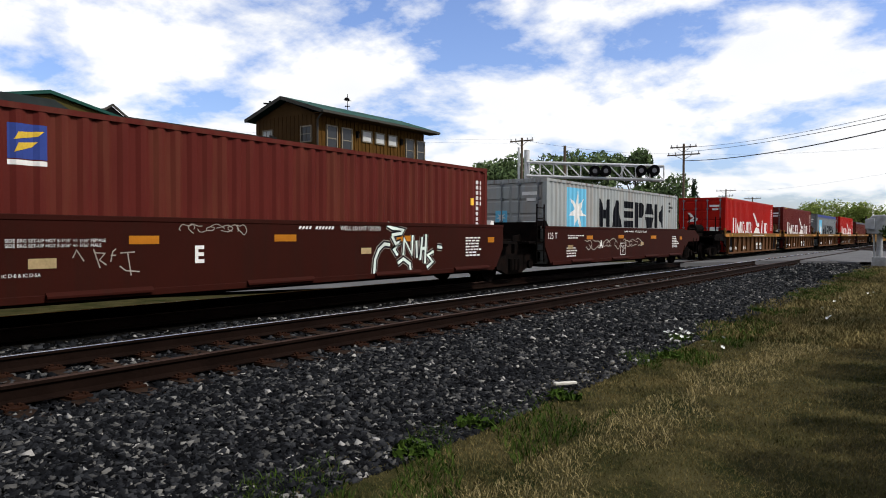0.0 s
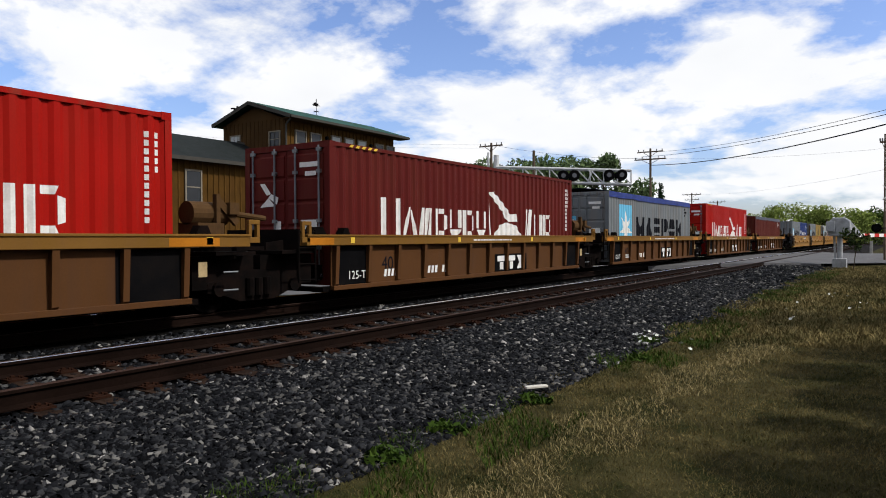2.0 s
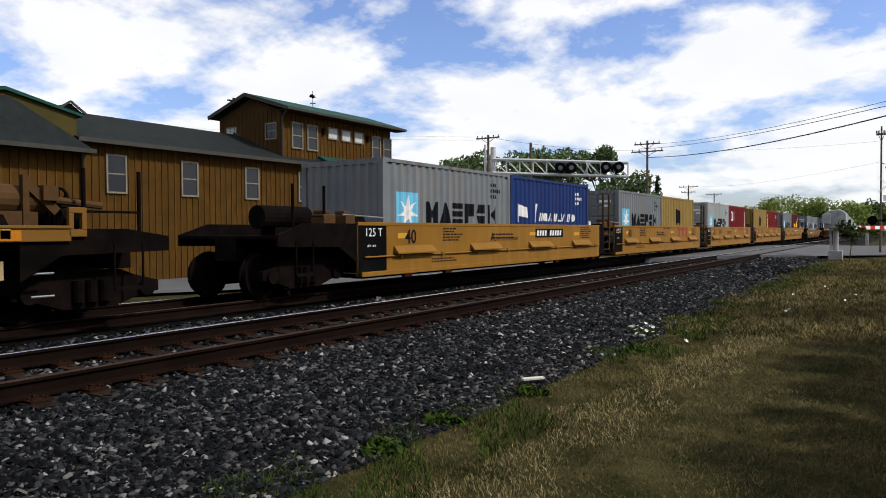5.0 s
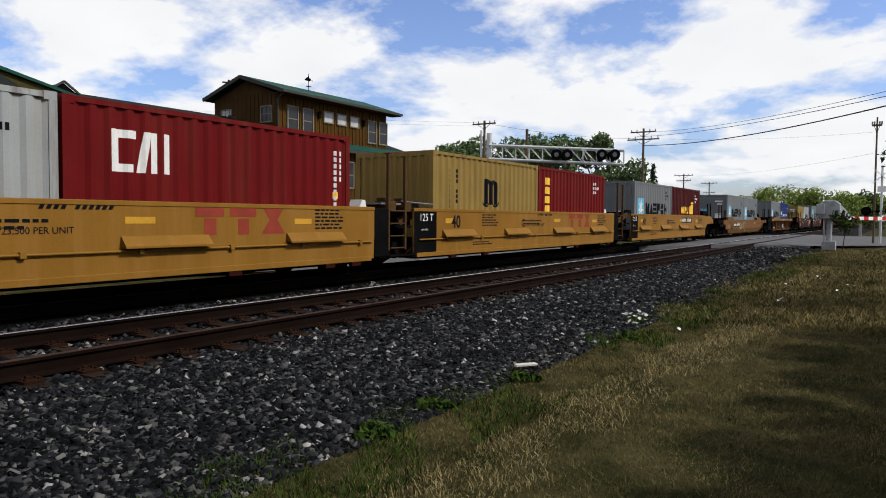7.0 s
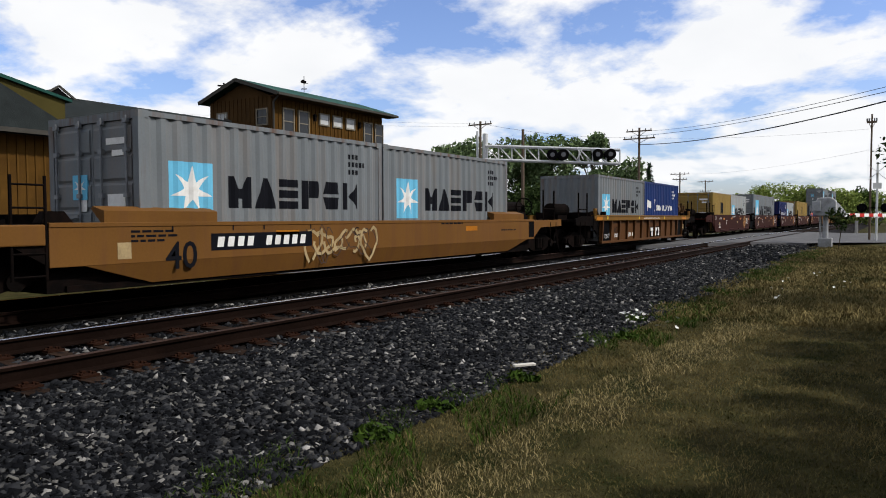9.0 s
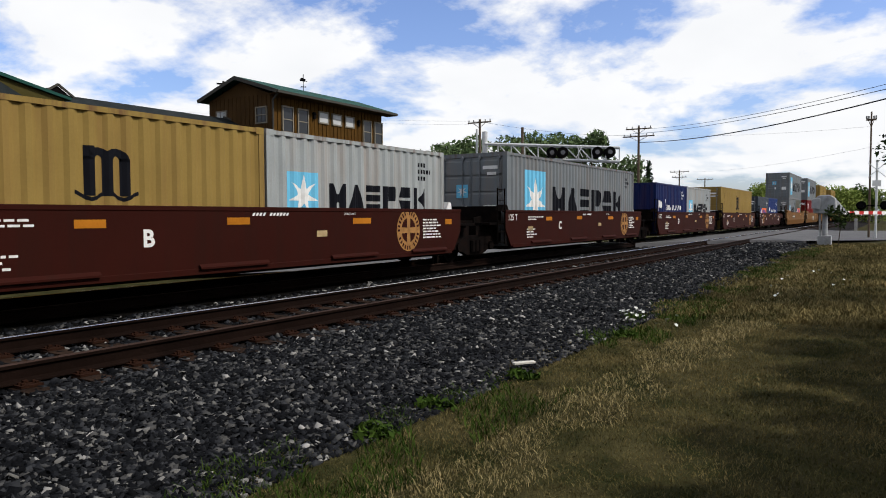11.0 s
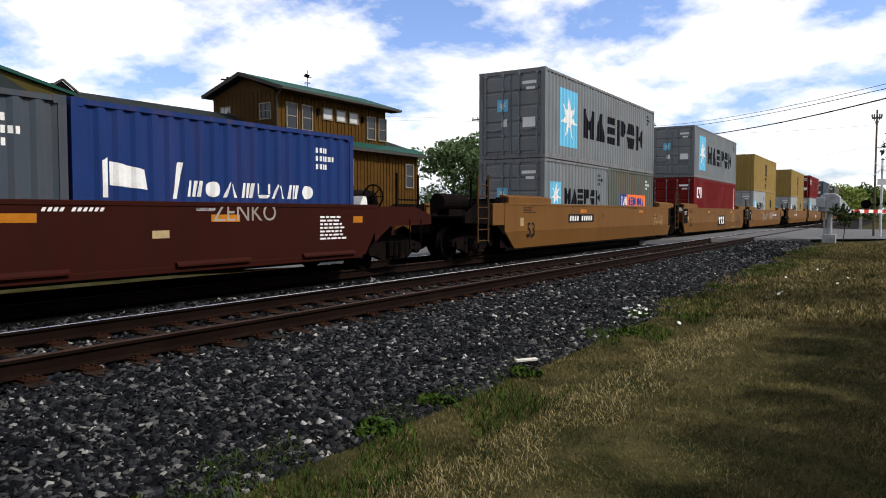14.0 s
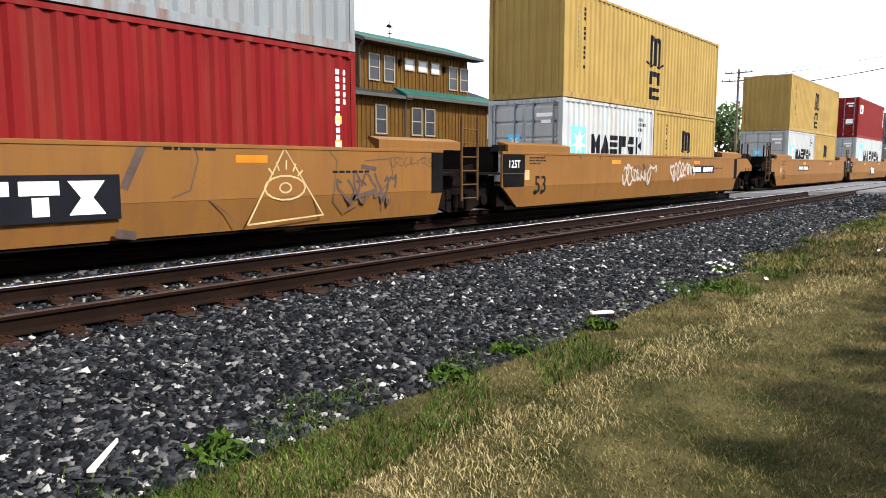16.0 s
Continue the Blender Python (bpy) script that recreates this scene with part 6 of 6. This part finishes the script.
part("gable", Build().prism([(9.2, 4.9), (14.7, 4.9), (14.7, 6.28), (12.2, 6.82), (9.2, 6.2)], "x", -.1, .15), olive, house, "olive boarded gable")
part("roof", Build().prism([(8.9, 6.12), (12.2, 6.8), (14.9, 6.22), (14.9, 6.32), (12.2, 6.92), (8.9, 6.22)], "x", -5, .28), metal_green, house)
part("dormer", Build().prism([(15.4, 6.6), (17.6, 6.6), (16.5, 7.35)], "x", -4.6, -3.4), black_paint, house)
part("dormer_trim", Build().beam((-3.36, 15.3, 6.6), (-3.36, 16.5, 7.42), .08).beam((-3.36, 16.5, 7.42), (-3.36, 17.7, 6.6), .08), fascia, house)
part("downpipe", Build().tube((1.0, 14.4, 0), (1.0, 14.4, 4.8), .05, 8).tube((.1, 28.35, 0), (.1, 28.35, 5.4), .05, 8), fascia, house)
part("chimney_vent", Build().tube((-3.9, 25.5, 8.3), (-3.9, 25.5, 9.0), .06, 8).beam((-3.9, 25.1, 8.82), (-3.9, 25.9, 8.9), .08), steel_dark, house)

vane = thing("weather_vane", "black metal weather vane on the roof ridge", "weather vane", pose(HX - 2.55, 30.0, 7.75))
part("rod", Build().tube((0, 0, -.1), (0, 0, 1.45), .02, 6), black_paint, vane)
part("arrow", Build().beam((0, -.3, 1.1), (0, .32, 1.1), .03).prism([(-.25, 1.05), (.1, 1.05), (.18, 1.2), (-.1, 1.25), (-.22, 1.18)], "x", -.015, .015).beam((0, -.2, .75), (0, .2, .75), .025).beam((-.2, 0, .75), (.2, 0, .75), .025), black_paint, vane)

# ---- road signals ----
alu = surf("weathered_aluminium", (.5, .51, .51), .5, .1, .15, 2, 30, .1)
white_paint = surf("white_sign_paint", (.7, .7, .68), .6, 0, .1, 2, 30, .05)
red_paint = surf("red_band_paint", (.45, .03, .025), .5)
lens_red = surf("dark_lens", (.12, .12, .13), .15)
concrete = surf("concrete", (.3, .29, .27), .9, 0, .2, 3, 30, .3)

p0, p1 = Vector((-21.18, 38.57, 0)), Vector((-14.0, 42.25, 0))
ga = (p1 - p0).normalized()
gantry = thing("signal_cantilever", "aluminium truss cantilever with black crossing lights", "crossing signal", pose(p0.x, p0.y, -.6, 0, 0, math.degrees(math.atan2(ga.y, ga.x))))
GL = (p1 - p0).length
part("mast", Build().tube((0, 0, 0), (0, 0, 7.0), .17, 14).tube((-.5, .25, 3), (-.5, .25, 7.2), .07, 8), alu, gantry)
for zz in (6.25, 5.42):
    for yy in (-.22, .22):
        part("chord", Build().tube((0, yy, zz), (GL, yy, zz - .33), .075, 8), alu, gantry)
for k in range(10):
    xa, xb = GL * k / 10, GL * (k + 1) / 10
    part("brace", Build().tube((xa, -.22, 6.25 - .033 * k), (xb, -.22, 5.42 - .033 * (k + 1)), .042, 6).tube((xb, -.22, 6.25 - .033 * (k + 1)), (xb, -.22, 5.42 - .033 * (k + 1)), .042, 6).tube((xb, -.22, 6.25 - .033 * (k + 1)), (xb, .22, 6.25 - .033 * (k + 1)), .02, 6), alu, gantry)
for xx in (4.05, 4.7, 6.75, 7.5):
    lamp = part("signal_light", Build().tube((xx, -.32, 5.65), (xx, -.42, 5.65), .33, 20).tube((xx, .32, 5.65), (xx, .42, 5.65), .33, 20).box(xx - .1, -.3, 5.55, xx + .1, .3, 5.75), black_paint, gantry, "black round crossing light")
    part("lens", Build().tube((xx, -.43, 5.65), (xx, -.45, 5.65), .14, 14), lens_red, lamp)
part("hanger", Build().beam((5.5, -.28, 5.35), (5.9, -.28, 6.1), .12, .03).beam((5.9, -.285, 5.35), (5.5, -.285, 6.1), .12, .03), white_paint, gantry, "white crossed boards")

gate_grey = surf("grey_casting", (.3, .31, .32), .6, 0, .2, 3, 30, .1, (.1, .09, .08), .3, 2)
gate = thing("crossing_gate", "grey crossing gate mechanism with red and white arm", "crossing gate", pose(-3.05, 43.9, -.36))
part("base", Build().box(-.33, -.33, -.05, .33, .33, .48), gate_grey, gate, bevel=.03)
part("post", Build().tube((0, 0, .48), (0, 0, 1.9), .14, 14).tube((-.22, -.1, .4), (-.25, -.1, 1.75), .05, 8), gate_grey, gate)
part("housing", Build().prism([(-.55, 1.7), (.35, 1.62), (.55, 1.85), (.5, 2.5), (.25, 2.68), (-.3, 2.66), (-.55, 2.4)], "y", -.45, .45), gate_grey, gate, "rounded grey mechanism housing", bevel=.06)
part("counterweight", Build().prism([(-.62, 1.95), (-.2, 1.9), (-.2, 2.5), (-.62, 2.45)], "y", -.62, -.5), gate_grey, gate, bevel=.03)
gdir = Vector((.34, .94, 0)).normalized()
g0 = Vector((.45, .3, 2.3))
g1 = Vector((.85, .9, 1.72))
part("arm_bracket", Build().beam(g0, g1, .16, .26), gate_grey, gate)
for k in range(14):
    a, b2 = g1 + gdir * (k * .62), g1 + gdir * ((k + 1) * .62)
    part("arm_band", Build().beam(a, b2, .06, .19), red_paint if k % 2 else white_paint, gate)

mast = thing("crossing_mast", "crossing signal mast with white crossbuck and black lights", "crossing signal", pose(-.86, 55, -.35))
part("post", Build().tube((0, 0, 0), (0, 0, 5.2), .07, 10), alu, mast)
part("crossbuck", Build().beam((-.5, -.12, 4.05), (.5, -.12, 5.0), .04, .2, (0, 1, 0)).beam((.5, -.16, 4.05), (-.5, -.16, 5.0), .04, .2, (0, 1, 0)), white_paint, mast, "white crossed boards")
part("track_sign", Build().box(-.25, -.16, 3.45, .25, -.12, 3.85), white_paint, mast, "small white plate")
for xx in (-.85, .5):
    part("signal_light", Build().tube((xx, -.1, 2.2), (xx, -.2, 2.2), .3, 18).tube((xx, -.2, 2.2), (xx, -.5, 2.25), .17, 12).tube((xx, .1, 2.2), (xx, .4, 2.2), .14, 12), black_paint, mast, "black round crossing light")
part("cross_arm", Build().beam((-.85, 0, 2.2), (.5, 0, 2.2), .06), black_paint, mast)

wood_pole = surf("weathered_pole", (.10, .075, .055), .9, 0, .3, 2, 30, .4)


def pole(x, y, top, label, arms=((.35, 2.2),), r=.15, gear=False):
    p = thing("utility_pole", label, "utility pole", pose(x, y, -.9), "utility poles")
    h = top + .9
    part("shaft", Build().tube((0, 0, 0), (0, 0, h), r, 12, r * .7), wood_pole, p)
    for dz, w in arms:
        arm = part("cross_arm", Build().box(-w / 2, -.14, h - dz - .06, w / 2, -.03, h - dz + .06).beam((-w * .3, -.1, h - dz), (0, -.1, h - dz - .5), .04).beam((w * .3, -.1, h - dz), (0, -.1, h - dz - .5), .04), wood_pole, p)
        for k in (-.46, -.25, .25, .46):
            part("insulator", Build().tube((k * w, -.08, h - dz + .06), (k * w, -.08, h - dz + .26), .05, 8), surf("grey_insulator", (.2, .2, .2), .4), arm)
    return p


pole(-21.75, 71.8, 10.3, "brown wooden utility pole with two crossarms", ((.35, 2.6), (1.1, 3.2)))
pole(-32.15, 57.6, 10.1, "brown wooden utility pole with one crossarm", ((.3, 2.4),))
pole(-24.36, 50.4, 8.1, "plain grey wooden pole", ())
pole(-31.1, 126.2, 9.0, "distant wooden utility pole with crossarms", ((.3, 3.2), (1.2, 2.4)))
pole(-35.4, 166.3, 9.5, "distant wooden utility pole with crossarms", ((.3, 3.4), (2.4, 2.4)))
pole(-1.28, 56.5, 8.2, "slim grey pole beside the crossing", ((.55, .6),), .075)

wire_m = surf("black_wire", (.02, .02, .02), .6)


def wire(a, b, sag, r, label):
    b2 = Build()
    a, b = Vector(a), Vector(b)
    side = (b - a).cross(Vector((0, 0, 1))).normalized()
    n = 6
    for k in range(25):
        t = k / 24
        p = a.lerp(b, t) - Vector((0, 0, sag * 4 * t * (1 - t)))
        b2.v += [tuple(p + side * (r * math.cos(q * math.pi / 3)) + Vector((0, 0, r * math.sin(q * math.pi / 3)))) for q in range(n)]
        if k:
            o = (k - 1) * n
            b2.f += [(o + q, o + (q + 1) % n, o + n + (q + 1) % n, o + n + q) for q in range(n)]
    tagged(part("overhead_wire", b2, wire_m, None), label, "wire", "overhead wires")


wire((-21.75, 71.7, 8.6), (7, 30.5, 7.2), .9, .035, "thick black overhead cable")
wire((-22.7, 71.7, 9.5), (7, 30.5, 7.25), .7, .018, "thin black overhead wire")
wire((-20.8, 71.7, 9.9), (7, 30.5, 7.55), .7, .014, "thin black overhead wire")
wire((-21.4, 71.7, 9.3), (-1.28, 56.4, 7.2), .3, .006, "thin black overhead wire")
wire((-31.1, 126, 8.8), (-1.28, 56.4, 5.8), .6, .006, "thin black overhead wire")
wire((-32.15, 57.6, 9.9), (-70, 12, 11.2), .8, .006, "thin black overhead wire")
wire((-32.15, 57.6, 9.6), (-70, 12, 10.8), .8, .006, "thin black overhead wire")
wire((-32.15, 57.6, 9.9), (-21.75, 71.7, 9.3), .4, .012, "thin black overhead wire")

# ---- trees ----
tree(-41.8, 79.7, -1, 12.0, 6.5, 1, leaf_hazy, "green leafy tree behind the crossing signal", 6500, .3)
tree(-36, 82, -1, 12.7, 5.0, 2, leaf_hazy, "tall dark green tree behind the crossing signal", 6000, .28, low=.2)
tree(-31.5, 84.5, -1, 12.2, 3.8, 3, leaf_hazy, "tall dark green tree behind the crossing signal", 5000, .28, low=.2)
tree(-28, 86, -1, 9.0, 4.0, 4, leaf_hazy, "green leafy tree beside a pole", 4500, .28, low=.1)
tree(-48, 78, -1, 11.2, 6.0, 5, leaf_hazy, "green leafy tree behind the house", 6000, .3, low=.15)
tree(-34, 64, -1, 6.0, 4.5, 6, leaf_dark, "low dark bushy tree beyond the tracks", 5000, .24, low=.0)
tree(-27.5, 62, -1, 5.0, 3.4, 26, leaf_dark, "low dark bushy tree beyond the tracks", 4000, .22, low=.0)
tree(-55, 50, -1, 9.5, 4.0, 7, leaf_green, "leafy tree behind the house roof", 4000, .26)
con = []
rc = random.Random(5)
for k in range(34):
    h = 1.2 + 7.6 * k / 33
    rr = (9.2 - h) * .17 * rc.uniform(.4, 1)
    a = k * 2.4
    con.append((rr * math.cos(a), rr * math.sin(a), h, .25 + (9.2 - h) * .07))
tree(-25.2, 87.4, -1, 9.9, 2.0, 9, leaf_conifer, "dark narrow conifer beside a pole", 5000, .14, centres=con)
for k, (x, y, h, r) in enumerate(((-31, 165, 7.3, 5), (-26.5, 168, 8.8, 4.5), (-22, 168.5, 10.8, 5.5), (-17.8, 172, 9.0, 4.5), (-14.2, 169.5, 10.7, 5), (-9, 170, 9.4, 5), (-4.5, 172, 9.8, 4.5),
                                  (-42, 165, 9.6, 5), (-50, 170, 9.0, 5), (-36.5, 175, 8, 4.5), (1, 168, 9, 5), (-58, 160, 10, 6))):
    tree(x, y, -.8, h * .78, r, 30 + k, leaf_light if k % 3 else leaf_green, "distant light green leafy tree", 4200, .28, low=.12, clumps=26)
tree(2.35, 17.0, -.3, 5.6, 2.1, 50, leaf_dark, "dark leafy tree beside the grass", 6000, .09, low=.3, clumps=26)
tree(1.9, 32.0, -.3, 6.5, 2.6, 52, leaf_dark, "dark leafy tree near the crossing", 6000, .11, low=.15, clumps=28)
# Shrubs out of view, added to cast the dark corner on the grass.
for k, (x, y) in enumerate(((1.48, 3.2), (1.48, 4.6), (1.48, 6.0), (1.48, 7.5), (1.48, 9.0), (1.48, 10.6), (1.48, 12.3))):
    tree(x, y, -.35, 2.2, 1.0, 120 + k, leaf_dark, "unseen leafy shrub added to shade the grass", 5200, .10, trunk=.05, low=.08, clumps=26)
# Trees out of view, added to cut the sky light on train and ballast.
for k, (x, y, h, r) in enumerate(((19, 14, 10, 5), (19, 25, 11, 5.5), (9.5, -2, 11, 5), (8, -11, 11, 5.5), (18, 36, 10, 5), (0, -16, 11, 5.5), (-9, -22, 12, 6))):
    tree(x, y, -.3, h, r, 80 + k, leaf_dark, "unseen broad leafy tree added to block sky light", 6000, .3, low=.1, clumps=30)
tree(-2.3, 42.0, -.36, 2.15, .75, 53, leaf_dark, "leafy sapling beside the crossing gate", 260, .1, trunk=.025, low=.55, clumps=9)

# ---- small things on the ground ----
pale_wood = surf("bleached_wood", (.48, .46, .42), .8, 0, .2, 6, 40, .3)
tagged(part("wood_piece", Build().prism([(-.16, -.02), (.15, -.03), (.16, .02), (.02, .035), (-.15, .03)], "z", 0, .025), pale_wood, None, m=pose(-3.36, 7.0, -.36, 4, 3, 70), bevel=.004),
       "white bleached piece of wood on the gravel", "wood piece")
tagged(part("wood_splinter", Build().prism([(-.015, -.17), (.02, -.16), (.012, .18), (-.004, .2)], "z", 0, .02), pale_wood, None, m=pose(-3.7, 1.75, -.345, 5, 4, 42), bevel=.003),
       "bleached wood splinter on the gravel", "wood piece")
petal = surf("white_petals", (.7, .7, .66), .7)
rf = random.Random(4)
for k in range(34):
    cx, cy = ((-3.55, 11.4) if k < 16 else ((-2.9, 11.0) if k < 20 else (-1.5 + rf.uniform(-.8, .8), 19 + rf.uniform(-4, 4))))
    x, y = cx + rf.gauss(0, .16), cy + rf.gauss(0, .4)
    fl = Build()
    for q in range(6):
        a = q * math.pi / 3
        fl.poly([(0, 0, 0), (.028 * math.cos(a - .4), .028 * math.sin(a - .4), .008), (.034 * math.cos(a), .034 * math.sin(a), .012), (.028 * math.cos(a + .4), .028 * math.sin(a + .4), .008)])
    f = thing("wildflower", "small white wildflower in the grass edge", "flower", pose(x, y, ground_z(x)), "wildflowers")
    part("bloom", fl, petal, f, m=pose(0, 0, .1, rf.uniform(-40, 40), rf.uniform(-40, 40)), fix=False)
    part("stem", Build().tube((0, 0, -.01), (0, 0, .1), .003, 5), leaf_green, f)
for k, (x, y) in enumerate(((-3.2, 6.55), (-3.35, 5.1), (-3.3, 4.2), (-3.45, 11.2), (-3.1, 9.6), (-3.4, 16.5), (-3.2, 22), (-3.4, 2.2), (-3.0, 38))):
    w = thing("weed", "green leafy weed at the gravel edge", "weed", pose(x, y, ground_z(x)), "weeds")
    leaf_mass("leaves", [(0, 0, .05, .13), (.1, .1, .04, .1), (-.08, .12, .05, .1)], 160, .035, 70 + k, green_grass, w, .5)
tagged(part("marker_post", Build().box(-.14, -.14, 0, .14, .14, 1.3), concrete, None, m=pose(-3.2, 88, -.45), bevel=.03), "pale concrete marker post beside the track", "post")


def motions():
    for ob, y, z in MOVING:
        walk(ob, [(t, pose(TX, y - SPEED * t, z)) for t in (0.0, 4.0, 8.0, 12.0, 16.0)])


motions()
